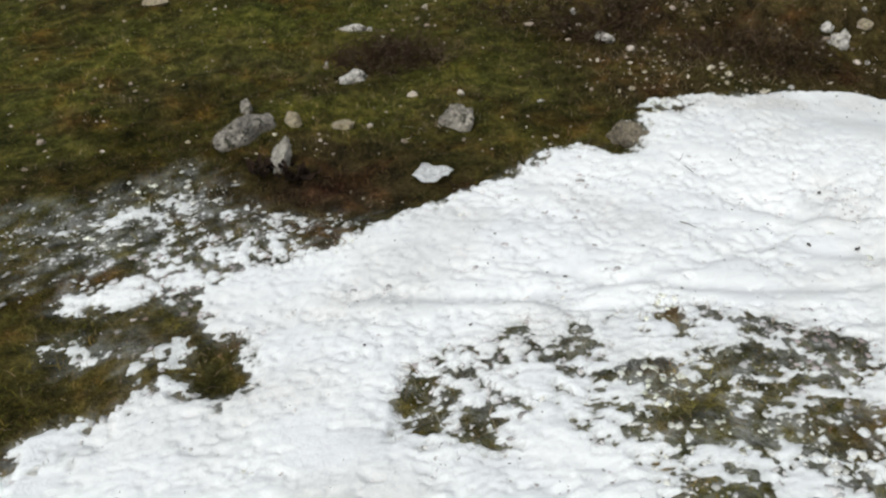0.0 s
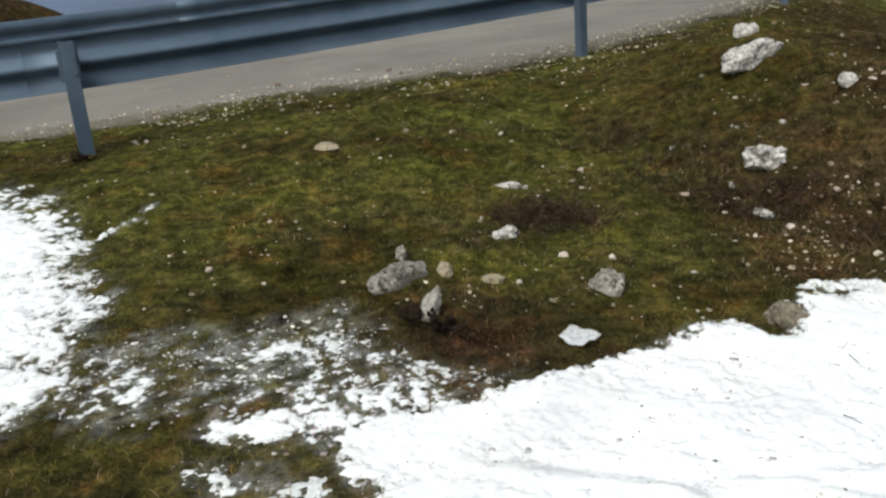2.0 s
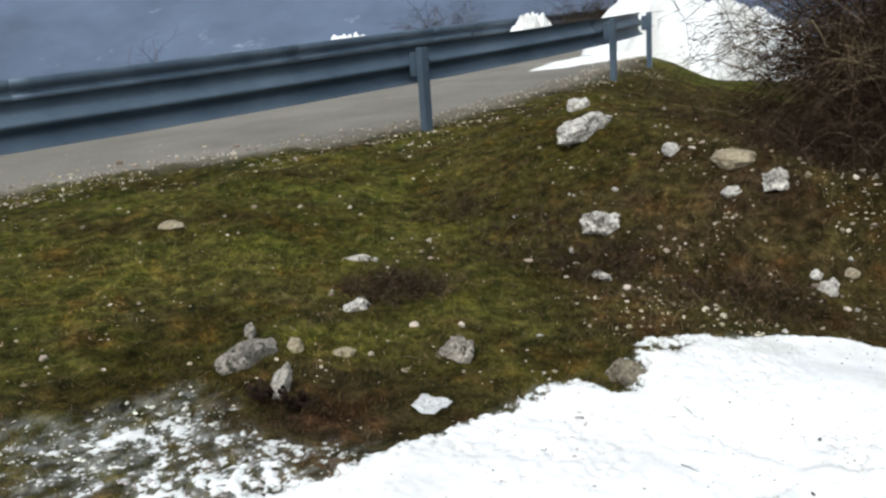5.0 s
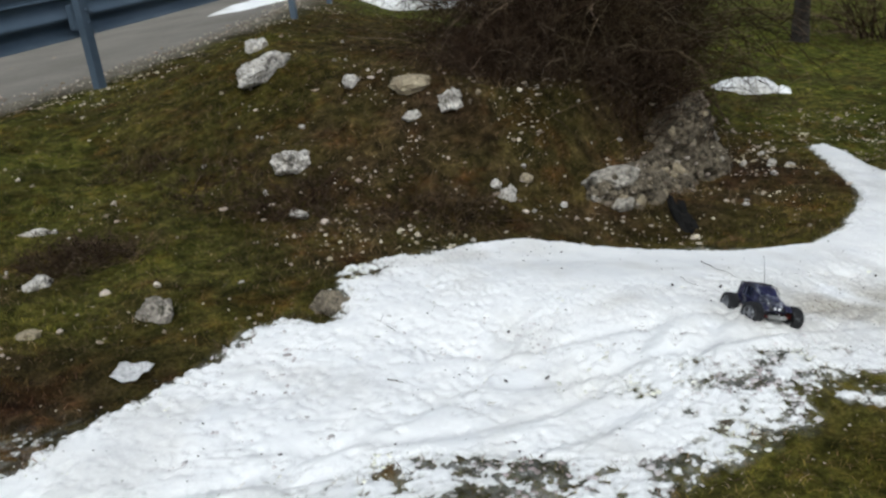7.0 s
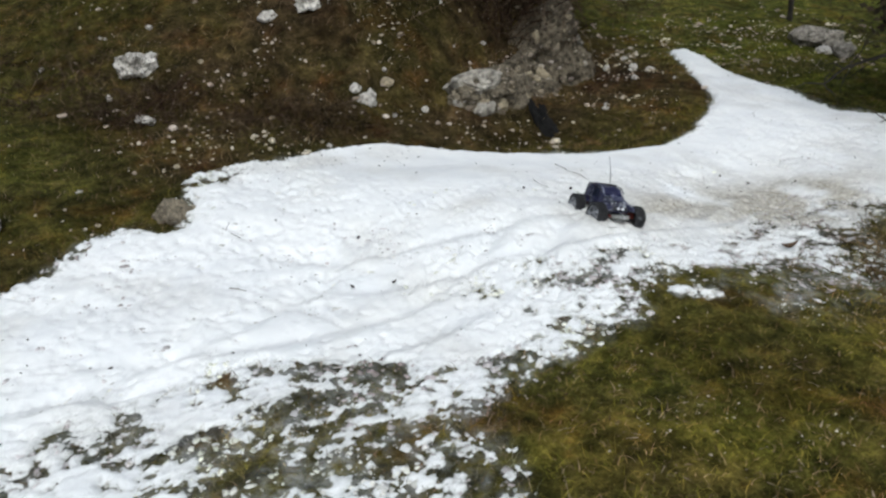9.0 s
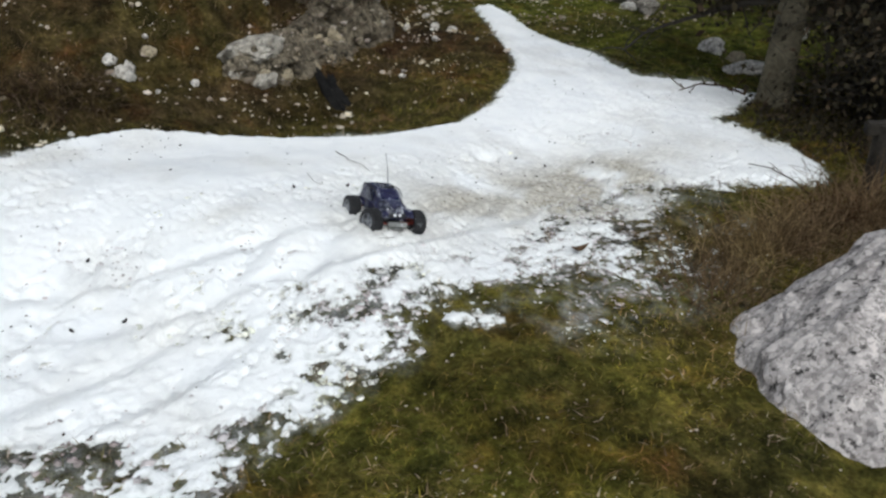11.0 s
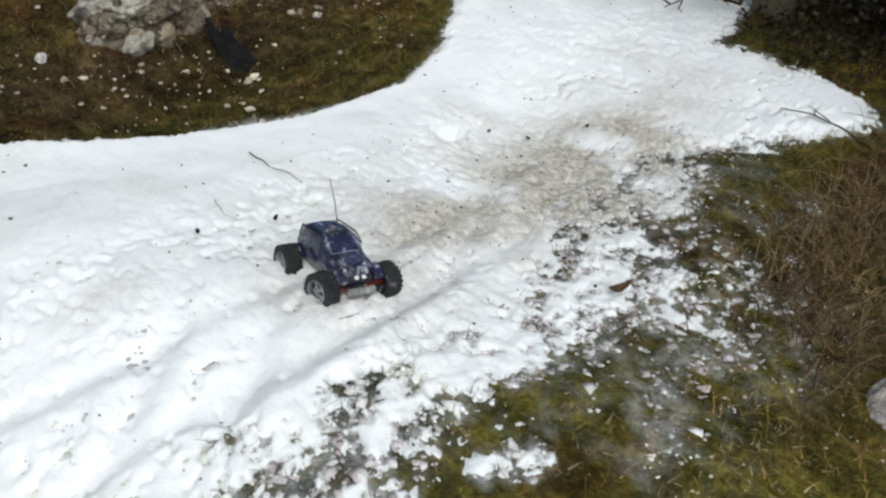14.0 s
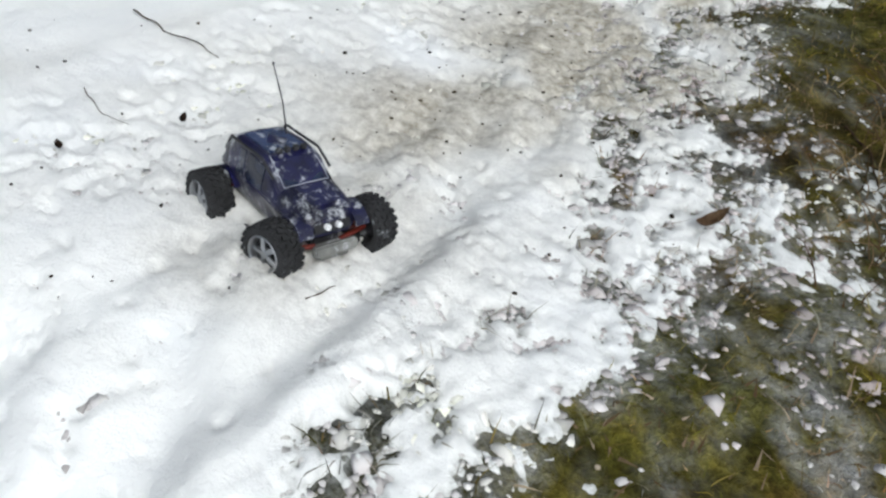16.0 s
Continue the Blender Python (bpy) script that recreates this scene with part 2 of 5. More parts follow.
def tubes(name, lines, sides=3):
    """One mesh of many thin stems: each line is (points n x 3, radii n)."""
    cos, quads, at = [], [], 0
    for p, r in lines:
        p, r = np.asarray(p, float), np.asarray(r, float)
        t = np.gradient(p, axis=0)
        t /= np.linalg.norm(t, axis=1)[:, None] + 1e-9
        up = np.array([0.31, 0.17, 0.93]) if abs(t[0, 2]) < 0.8 else np.array([0.9, 0.3, 0.1])
        a = np.cross(t, up)
        a /= np.linalg.norm(a, axis=1)[:, None] + 1e-9
        b = np.cross(t, a)
        ang = np.arange(sides) * 2 * np.pi / sides
        ring = p[:, None] + r[:, None, None] * (np.cos(ang)[None, :, None] * a[:, None] + np.sin(ang)[None, :, None] * b[:, None])
        n = len(p)
        i = at + np.arange(n * sides).reshape(n, sides)
        j = np.roll(i, -1, 1)
        quads.append(np.stack([i[:-1], j[:-1], j[1:], i[1:]], -1).reshape(-1, 4))
        cos.append(ring.reshape(-1, 3))
        at += n * sides
    return raw_mesh(name, np.concatenate(cos), np.concatenate(quads), True)


def box(bm, size, m=Matrix(), bevel=0.0):
    g = bmesh.ops.create_cube(bm, size=1, matrix=m @ Matrix.Diagonal((*size, 1)))
    if bevel:
        es = list({e for v in g["verts"] for e in v.link_edges})
        bmesh.ops.bevel(bm, geom=es, offset=bevel, segments=2, affect='EDGES')
    return bm


# ---------------------------------------------------------------- materials
def material(name, rough=0.9, metallic=0.0):
    m = bpy.data.materials.new(name)
    m.use_nodes = True
    b = m.node_tree.nodes["Principled BSDF"]
    b.inputs["Roughness"].default_value = rough
    b.inputs["Metallic"].default_value = metallic
    b.inputs["Specular IOR Level"].default_value = 0.3
    return m, m.node_tree, b


def noise_node(nt, scale, detail=5, rough=0.55, coord="Object"):
    tc = nt.nodes.new("ShaderNodeTexCoord")
    n = nt.nodes.new("ShaderNodeTexNoise")
    n.inputs["Scale"].default_value = scale
    n.inputs["Detail"].default_value = detail
    n.inputs["Roughness"].default_value = rough
    nt.links.new(tc.outputs[coord], n.inputs["Vector"])
    return n.outputs["Fac"]


def ramp(nt, fac, stops):
    r = nt.nodes.new("ShaderNodeValToRGB")
    e = r.color_ramp.elements
    while len(e) < len(stops):
        e.new(0.5)
    for el, (p, c) in zip(e, stops):
        el.position, el.color = p, (*c, 1) if len(c) == 3 else c
    nt.links.new(fac, r.inputs[0])
    return r.outputs[0]


def mix(nt, fac, a, b, mode="MIX"):
    n = nt.nodes.new("ShaderNodeMix")
    n.data_type, n.blend_type = "RGBA", mode
    for socket, v in ((n.inputs[0], fac), (n.inputs[6], a), (n.inputs[7], b)):
        if isinstance(v, (int, float)):
            socket.default_value = v
        elif isinstance(v, tuple):
            socket.default_value = (*v, 1)
        else:
            nt.links.new(v, socket)
    return n.outputs[2]


def bump(nt, b, height, strength, dist=0.01):
    n = nt.nodes.new("ShaderNodeBump")
    n.inputs["Strength"].default_value = strength
    n.inputs["Distance"].default_value = dist
    nt.links.new(height, n.inputs["Height"])
    nt.links.new(n.outputs[0], b.inputs["Normal"])


def attr(nt, name):
    n = nt.nodes.new("ShaderNodeAttribute")
    n.attribute_name = name
    return n.outputs["Fac"]


def two_scale(name, dark, light, big=2.0, fine=60.0, rough=0.9, metallic=0.0, bumps=0.4, dist=0.01, third=None):
    """Base colour from a broad and a fine noise, with relief."""
    m, nt, b = material(name, rough, metallic)
    n1, n2 = noise_node(nt, big), noise_node(nt, fine, 6, 0.65)
    c = ramp(nt, n1, [(0.35, dark), (0.65, light)])
    f = ramp(nt, n2, [(0.3, (0.6, 0.6, 0.6)), (0.7, (1.25, 1.25, 1.25))])
    c = mix(nt, 1.0, c, f, "MULTIPLY")
    if third:
        c = mix(nt, ramp(nt, noise_node(nt, big * 3.1, 6, 0.7), [(0.55, (0, 0, 0)), (0.68, (1, 1, 1))]), c, third)
    nt.links.new(c, b.inputs["Base Color"])
    bump(nt, b, n2, bumps, dist)
    return m


def mottled(nt, c):
    """Blotches of light moss, olive, rust and near-black, a hand's width to a stride across."""
    c = mix(nt, 1.0, c, ramp(nt, noise_node(nt, 1.5, 6, 0.6), [(0.34, (0.66, 0.58, 0.52)), (0.5, (1.0, 0.97, 0.95)), (0.66, (1.38, 1.32, 1.05))]), "MULTIPLY")
    rust = ramp(nt, noise_node(nt, 4.2, 7, 0.7), [(0.52, (0, 0, 0)), (0.66, (0.75, 0.75, 0.75))])
    c = mix(nt, rust, c, mix(nt, 1.0, c, (1.25, 0.80, 0.75), "MULTIPLY"))
    return mix(nt, 1.0, c, ramp(nt, noise_node(nt, 17, 5, 0.65), [(0.36, (0.56, 0.56, 0.56)), (0.5, (1.05, 1.05, 1.05)), (0.66, (1.65, 1.62, 1.5))]), "MULTIPLY")


def make_turf():
    m, nt, b = material("turf", 0.95)
    b.inputs["Specular IOR Level"].default_value = 0.04
    n1, n2, n3 = noise_node(nt, 1.6, 6), noise_node(nt, 9, 6, 0.65), noise_node(nt, 70, 4, 0.7)
    green = ramp(nt, n2, [(0.3, (0.016, 0.017, 0.005)), (0.5, (0.054, 0.053, 0.013)), (0.72, (0.122, 0.105, 0.026))])
    brown = ramp(nt, n2, [(0.3, (0.014, 0.010, 0.007)), (0.55, (0.050, 0.033, 0.019)), (0.75, (0.110, 0.076, 0.047))])
    dry = nt.nodes.new("ShaderNodeMath")
    dry.operation, dry.use_clamp = "ADD", True
    nt.links.new(attr(nt, "dry"), dry.inputs[0])
    nt.links.new(ramp(nt, n1, [(0.42, (0, 0, 0)), (0.72, (0.6, 0.6, 0.6))]), dry.inputs[1])
    c = mix(nt, dry.outputs[0], green, brown)
    c = mix(nt, 1.0, c, ramp(nt, n3, [(0.3, (0.35, 0.35, 0.35)), (0.7, (1.3, 1.3, 1.3))]), "MULTIPLY")
    c = mix(nt, attr(nt, "lush"), c, mix(nt, 1.0, c, (1.4, 1.65, 1.3), "MULTIPLY"))
    c = mottled(nt, c)
    c = mix(nt, attr(nt, "worn"), c, mix(nt, 1.0, c, (1.5, 1.45, 1.2), "MULTIPLY"))
    stones = ramp(nt, noise_node(nt, 55, 5, 0.7), [(0.35, (0.10, 0.085, 0.06)), (0.65, (0.30, 0.27, 0.22))])
    c = mix(nt, attr(nt, "gravel"), c, stones)
    grains = ramp(nt, noise_node(nt, 26, 7, 0.72), [(0.36, (0, 0, 0)), (0.62, (0.95, 0.95, 0.95))])
    wet = nt.nodes.new("ShaderNodeMath")
    wet.operation = "MULTIPLY"
    nt.links.new(attr(nt, "slush"), wet.inputs[0])
    nt.links.new(grains, wet.inputs[1])
    c = mix(nt, wet.outputs[0], c, (0.66, 0.67, 0.67))
    nt.links.new(c, b.inputs["Base Color"])
    bump(nt, b, n3, 0.9, 0.02)
    return m


def make_snow():
    m, nt, b = material("snow", 0.65)
    n1, n2, n3 = noise_node(nt, 5, 5), noise_node(nt, 45, 5, 0.7), noise_node(nt, 170, 3, 0.7)
    c = ramp(nt, n1, [(0.3, (0.81, 0.82, 0.83)), (0.7, (0.90, 0.90, 0.89))])
    tan = ramp(nt, n2, [(0.32, (0.24, 0.21, 0.165)), (0.5, (0.45, 0.42, 0.36)), (0.68, (0.66, 0.63, 0.57))])
    c = mix(nt, attr(nt, "dirt"), c, tan)
    wet = ramp(nt, n2, [(0.33, (0.30, 0.305, 0.28)), (0.60, (0.70, 0.71, 0.70))])
    c = mix(nt, attr(nt, "thin"), c, wet)
    nt.links.new(c, b.inputs["Base Color"])
    b.inputs["Subsurface Weight"].default_value = 0.0
    h = mix(nt, 0.4, n2, n3)
    bump(nt, b, h, 0.45, 0.015)
    return m


def make_rock(name, light, dark, lichen, scale=1.0, bare=0.56, crack=0.72, flakes=0.0, relief=0.6):
    m, nt, b = material(name, 0.92)
    n1, n2 = noise_node(nt, 7 * scale, 8, 0.65), noise_node(nt, 38 * scale, 6, 0.7)
    c = ramp(nt, n1, [(0.32, dark), (0.52, light), (0.75, tuple(min(0.72, v * 1.2) for v in light))])
    c = mix(nt, ramp(nt, noise_node(nt, 16 * scale, 7, 0.75), [(bare, (0, 0, 0)), (bare + 0.07, (1, 1, 1))]), c, lichen)
    c = mix(nt, 1.0, c, ramp(nt, noise_node(nt, 5 * scale, 3, 0.5), [(0.47, (1, 1, 1)), (0.488, (crack, crack, crack)), (0.496, (crack, crack, crack)), (0.515, (1, 1, 1))]), "MULTIPLY")
    if flakes:
        cell = nt.nodes.new("ShaderNodeTexVoronoi")
        cell.inputs["Scale"].default_value = flakes
        tc = nt.nodes.new("ShaderNodeTexCoord")
        warp = nt.nodes.new("ShaderNodeTexNoise")
        warp.inputs["Scale"].default_value, warp.inputs["Detail"].default_value = flakes * 0.8, 4
        nt.links.new(tc.outputs["Object"], warp.inputs["Vector"])
        off = nt.nodes.new("ShaderNodeVectorMath")
        off.operation, off.inputs[2].default_value = "MULTIPLY_ADD", (1, 1, 1)
        off.inputs[1].default_value = (2.2 / flakes,) * 3
        nt.links.new(warp.outputs["Color"], off.inputs[0])
        nt.links.new(tc.outputs["Object"], off.inputs[2])
        nt.links.new(off.outputs[0], cell.inputs["Vector"])
        c = mix(nt, 0.7, c, ramp(nt, cell.outputs["Color"], [(0.1, (0.55, 0.54, 0.54)), (0.45, (0.95, 0.94, 0.94)), (0.9, (1.15, 1.14, 1.13))]), "MULTIPLY")
        n2 = mix(nt, 0.5, n2, cell.outputs["Color"])
    c = mix(nt, 1.0, c, ramp(nt, n2, [(0.3, (0.72, 0.72, 0.72)), (0.65, (1.12, 1.12, 1.12))]), "MULTIPLY")
    nt.links.new(c, b.inputs["Base Color"])
    bump(nt, b, n2, relief, 0.02)
    return m


def make_islands(name, stops, rough=0.9):
    """Colour that differs from blade to blade."""
    m, nt, b = material(name, rough)
    g = nt.nodes.new("ShaderNodeNewGeometry")
    b.inputs["Specular IOR Level"].default_value = 0.06
    c = ramp(nt, g.outputs["Random Per Island"], stops)
    c = mix(nt, 1.0, c, ramp(nt, noise_node(nt, 2.2, 6, 0.65), [(0.30, (0.55, 0.42, 0.40)), (0.5, (0.95, 0.9, 0.9)), (0.70, (1.35, 1.35, 1.1))]), "MULTIPLY")
    nt.links.new(c, b.inputs["Base Color"])
    return m


def make_blades(name, stops):
    """Blades in patches: fresh moss green, olive and withered brown."""
    m, nt, b = material(name, 0.9)
    g = nt.nodes.new("ShaderNodeNewGeometry")
    c = ramp(nt, g.outputs["Random Per Island"], stops)
    brown = ramp(nt, g.outputs["Random Per Island"], [(0.0, (0.019, 0.012, 0.009)), (0.6, (0.069, 0.044, 0.024)), (1.0, (0.179, 0.124, 0.078))])
    c = mix(nt, ramp(nt, noise_node(nt, 5.5, 6, 0.7), [(0.44, (0, 0, 0)), (0.62, (0.9, 0.9, 0.9))]), c, brown)
    c = mix(nt, attr(nt, "dry"), c, brown)
    c = mottled(nt, c)
    c = mix(nt, attr(nt, "lush"), c, mix(nt, 1.0, c, (1.4, 1.65, 1.3), "MULTIPLY"))
    c = mix(nt, attr(nt, "worn"), c, mix(nt, 1.0, c, (1.5, 1.45, 1.2), "MULTIPLY"))
    c = mix(nt, attr(nt, "frost"), c, (0.60, 0.61, 0.60))
    b.inputs["Specular IOR Level"].default_value = 0.04
    nt.links.new(c, b.inputs["Base Color"])
    return m


TURF = make_turf()
SNOWM = make_snow()
ROCK = make_rock("limestone", (0.31, 0.28, 0.24), (0.10, 0.088, 0.068), (0.05, 0.048, 0.030), 1.4, 0.54, 0.8, 90, 0.4)
ROCK_WHITE = make_rock("white_limestone", (0.60, 0.57, 0.52), (0.26, 0.235, 0.20), (0.08, 0.07, 0.055), 1.5, 0.54, 0.7, 70, 0.4)
ROCK_BROWN = make_rock("brown_limestone", (0.24, 0.205, 0.15), (0.065, 0.052, 0.035), (0.40, 0.37, 0.32), 1.2, 0.60, 0.8, 60, 0.5)
ROCK_TAN = make_rock("tan_limestone", (0.38, 0.32, 0.22), (0.19, 0.15, 0.10), (0.10, 0.08, 0.05))
ROCK_FACE = make_rock("weathered_face", (0.150, 0.125, 0.088), (0.042, 0.032, 0.020), (0.034, 0.028, 0.016), 1.3, 0.52, 0.7, 45, 0.6)
ROCK_SLAB = make_rock("grey_slab", (0.36, 0.335, 0.29), (0.17, 0.15, 0.12), (0.075, 0.065, 0.045), 1.2, 0.60, 0.8, 40, 0.4)
BOULDER = make_rock("lichened_limestone", (0.47, 0.43, 0.41), (0.29, 0.26, 0.25), (0.045, 0.041, 0.038), 2.2, 0.545, 0.7, 75, 0.35)
STEEL = two_scale("galvanised_steel", (0.068, 0.100, 0.138), (0.118, 0.158, 0.205), 1.5, 220, 0.5, 0.35, 0.05, 0.001)
ROAD = two_scale("worn_asphalt", (0.165, 0.15, 0.125), (0.23, 0.21, 0.178), 0.9, 110, 0.95, 0, 0.35, 0.004)
BARK = two_scale("grey_bark", (0.09, 0.076, 0.048), (0.18, 0.155, 0.105), 5, 50, 0.95, 0, 0.9, 0.02)
DARKWOOD = two_scale("dark_wood", (0.018, 0.015, 0.012), (0.045, 0.038, 0.030), 8, 60, 0.95, 0, 0.6, 0.01)
CHAR = two_scale("rotten_wood", (0.004, 0.004, 0.004), (0.013, 0.012, 0.011), 9, 50, 1.0, 0, 0.8, 0.02)
TWIG = make_islands("bramble_stems", [(0.0, (0.010, 0.007, 0.005)), (0.5, (0.042, 0.028, 0.017)), (0.82, (0.095, 0.068, 0.042)), (1.0, (0.21, 0.165, 0.115))])
BLADES = make_blades("grass_blades", [(0.0, (0.029, 0.034, 0.007)), (0.4, (0.083, 0.082, 0.017)), (0.75, (0.158, 0.134, 0.028)), (0.93, (0.122, 0.077, 0.044)), (1.0, (0.317, 0.240, 0.199))])
STRAW = make_islands("dry_grass", [(0.0, (0.05, 0.035, 0.018)), (0.5, (0.14, 0.095, 0.050)), (1.0, (0.28, 0.21, 0.12))])
PALE = make_islands("pale_stalks", [(0.0, (0.08, 0.055, 0.028)), (0.6, (0.19, 0.145, 0.085)), (1.0, (0.42, 0.36, 0.27))])
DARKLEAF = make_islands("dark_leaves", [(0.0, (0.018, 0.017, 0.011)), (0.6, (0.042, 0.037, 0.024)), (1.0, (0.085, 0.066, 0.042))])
CRUMB = make_islands("wet_snow_crumbs", [(0.0, (0.40, 0.41, 0.40)), (0.5, (0.58, 0.59, 0.59)), (1.0, (0.80, 0.81, 0.81))])
PEBBLE = make_islands("pebbles", [(0.0, (0.24, 0.20, 0.15)), (0.5, (0.47, 0.42, 0.34)), (1.0, (0.68, 0.63, 0.54))])
RUBBLE = make_islands("rubble", [(0.0, (0.08, 0.066, 0.045)), (0.6, (0.24, 0.21, 0.165)), (1.0, (0.44, 0.41, 0.36))])
DIRT = make_islands("dirt_crumbs", [(0.0, (0.012, 0.010, 0.008)), (1.0, (0.07, 0.055, 0.04))])

# ---------------------------------------------------------------- ground
def spread(lo, hi, step, far, growth=1.13):
    mid = np.arange(lo, hi + step / 2, step)
    out, d, s = [], 0, step
    while d < far:
        s *= growth
        d += s
        out.append(d)
    out = np.array(out)
    return np.concatenate([lo - out[::-1], mid, hi + out])


gx, gy = spread(-3.2, 5.6, 0.028, 1800), spread(0.6, 8.2, 0.028, 1800)
GX, GY = np.meshgrid(gx, gy, indexing="ij")


def turf_bumps(x, y):
    e = road_offset(x, y)
    off = 1 - sstep(0.25, 0.55, e - verge(x))
    near = sstep(25, 12, np.hypot(x, y))
    return off * near * (0.075 * (fbm(x, y, 0.55, 3, 11) - 0.5) + 0.050 * (fbm(x, y, 0.13, 3, 12) - 0.5))


def ground_z(x, y):
    x, y = np.asarray(x, float), np.asarray(y, float)
    c = snow_cover(x, y)
    return land_h(x, y) + turf_bumps(x, y) * (1 - 0.88 * sstep(0.05, 0.45, c)) - 0.060 * sstep(0.75, 0.99, c)


def lush(x, y):
    """Where the moss is fresh: the meadow, and the open slope below the road."""
    slope = sstep(1.5, 0.3, x) * sstep(2.9, 3.6, y) * sstep(0.30, 0.58, fbm(x, y, 0.7, 4, 77))
    return np.maximum(sstep(4.4, 5.6, x) * sstep(1.6, 2.6, y), np.maximum(0.62 * slope, 0.20 * sstep(1.7, 1.4, y) * sstep(0.3, 0.55, fbm(x, y, 0.25, 3, 79))))


def dryness(x, y):
    """Where the turf is withered: the bank, the foot of the mound, the strip by the boulder."""
    d = 0.55 * sstep(0.5, 1.4, x) * sstep(3.0, 3.6, y) * sstep(5.4, 4.5, y) + 0.55 * sstep(2.3, 3.0, x) * sstep(1.3, 0.6, y)
    d = d + 0.9 * np.exp(-((x + 0.05) / 0.45) ** 2 - ((y - 2.72) / 0.22) ** 2) + 0.5 * sstep(1.9, 2.6, x) * sstep(4.8, 5.3, y) * sstep(8, 6, y)
    d = d - 0.45 * sstep(4.4, 5.4, x)
    return np.clip(d, -0.5, 1) * (0.4 + 0.9 * fbm(x, y, 0.5, 3, 5))


def worn(x, y):
    """Trodden moss in front of the snow, full of pale dead fibres."""
    return sstep(1.75, 1.45, y) * sstep(0.28, 0.60, fbm(x, y, 0.22, 4, 81))


GZ = ground_z(GX, GY)
me, _ = grid_mesh("ground", gx, gy, GZ)
value_layer(me, "dry", dryness(GX, GY))
value_layer(me, "worn", worn(GX, GY))
ge = road_offset(GX, GY)
value_layer(me, "gravel", sstep(-0.10, 0.40, ge - verge(GX) + 0.5 * (fbm(GX, GY, 0.35, 4, 44) - 0.5)) * sstep(7, 6, ge))
GC = snow_cover(GX, GY)
value_layer(me, "lush", lush(GX, GY))
value_layer(me, "slush", (0.40 + 0.20 * sstep(1.0, 2.0, GX)) * sstep(-0.85, 0.10, snow_edge(GX, GY, GC)) * sstep(0.03, 0.22, GC))
tagged(mesh_part("ground", me, TURF), "mossy green and brown winter turf on a slope", "ground", kind="structure")

# ---------------------------------------------------------------- snow
sx = np.concatenate([np.arange(-3.7, -1.6, 0.013), np.arange(-1.6, 0.2, 0.009), np.arange(0.2, 1.5, 0.011), np.arange(1.5, 3.3, 0.007), np.arange(3.3, 5.5, 0.013)])
sy = np.concatenate([np.arange(0.55, 1.1, 0.013), np.arange(1.1, 1.95, 0.007), np.arange(1.95, 2.9, 0.009), np.arange(2.9, 4.75, 0.013)])
SX, SY = np.meshgrid(sx, sy, indexing="ij")


TRACKS = [(1.20, 3.20, 1.30, 235, 312), (1.22, 3.25, 1.52, 238, 318), (0.40, 3.60, 1.62, 255, 320), (2.55, 4.60, 2.55, 240, 285),
          (2.50, 4.60, 2.75, 243, 283), (2.10, 3.60, 1.75, 255, 300)]


def groove(x, y, cx, cy, r, a0, a1, width=0.035):
    """A wheel track: an arc about (cx, cy)."""
    d = np.hypot(x - cx, y - cy) - r
    ang = np.degrees(np.arctan2(y - cy, x - cx)) % 360
    on = sstep(a0 - 6, a0 + 6, ang) * sstep(a1 + 6, a1 - 6, ang)
    return on * (np.exp(-(d / width) ** 2) - 0.6 * np.exp(-((d - 1.9 * width) / width) ** 2))


def snow_top(x, y):
    c = snow_cover(x, y)
    knob = 0.6 * lumps(x, y, 0.042, 27) + 0.4 * lumps(x, y, 0.021, 28)
    th = (0.019 + 0.015 * sstep(0.6, 0.95, c)) * np.clip(snow_edge(x, y, c), -0.5, 0.40) + 0.013 * (knob - 0.45) * sstep(1.0, 0.7, c) * sstep(0.05, 0.25, c)
    whole = sstep(0.6, 1.0, c)
    grain = np.abs(fbm(x, y, 0.07, 3, 24) - 0.5)
    th = th + whole * (0.042 * (fbm(x, y, 0.50, 3, 23) - 0.5) + 0.020 * (fbm(x, y, 0.20, 3, 25) - 0.5) + 0.006 * grain)
    for g in TRACKS:
        th = th - 0.012 * groove(x, y, *g) * whole * (0.4 + 1.1 * fbm(x, y, 0.3, 3, 26))
    th = th - 0.035 * np.exp(-(oval(x, y, 3.17, 2.38, 0.05, 0.05, 0)) ** 2)
    edge = poly_dist(x, y, SNOW)
    for p in (SNOW_LEFT, *THIN):
        edge = np.maximum(edge, poly_dist(x, y, p))
    out = sstep(0.08, 0.22, -edge)
    th = th + 0.0032 * whole * (knob - 0.4) * (0.2 + sstep(0.40, 0.62, fbm(x, y, 0.45, 3, 29))) * (1 - 0.8 * sstep(2.4, 2.8, y) * sstep(3.6, 3.2, x)) - 0.022 * np.exp(-((x - 2.7) / 0.75) ** 2 - ((y - 3.0) / 0.28) ** 2) - 0.020 * np.exp(-((x - 2.1) / 0.45) ** 2 - ((y - 3.15) / 0.25) ** 2)
    # thin snow follows the turf below it, and a deep edge slopes down to the land
    base = base_h(x, y) + np.minimum(0, turf_bumps(x, y)) * (1 - 0.88 * sstep(0.05, 0.45, c))
    base = base + np.minimum(0, land_h(x, y) - base_h(x, y)) * sstep(0.50, 0.08, c)
    return base + th - 0.45 * out * (c < 0.3)


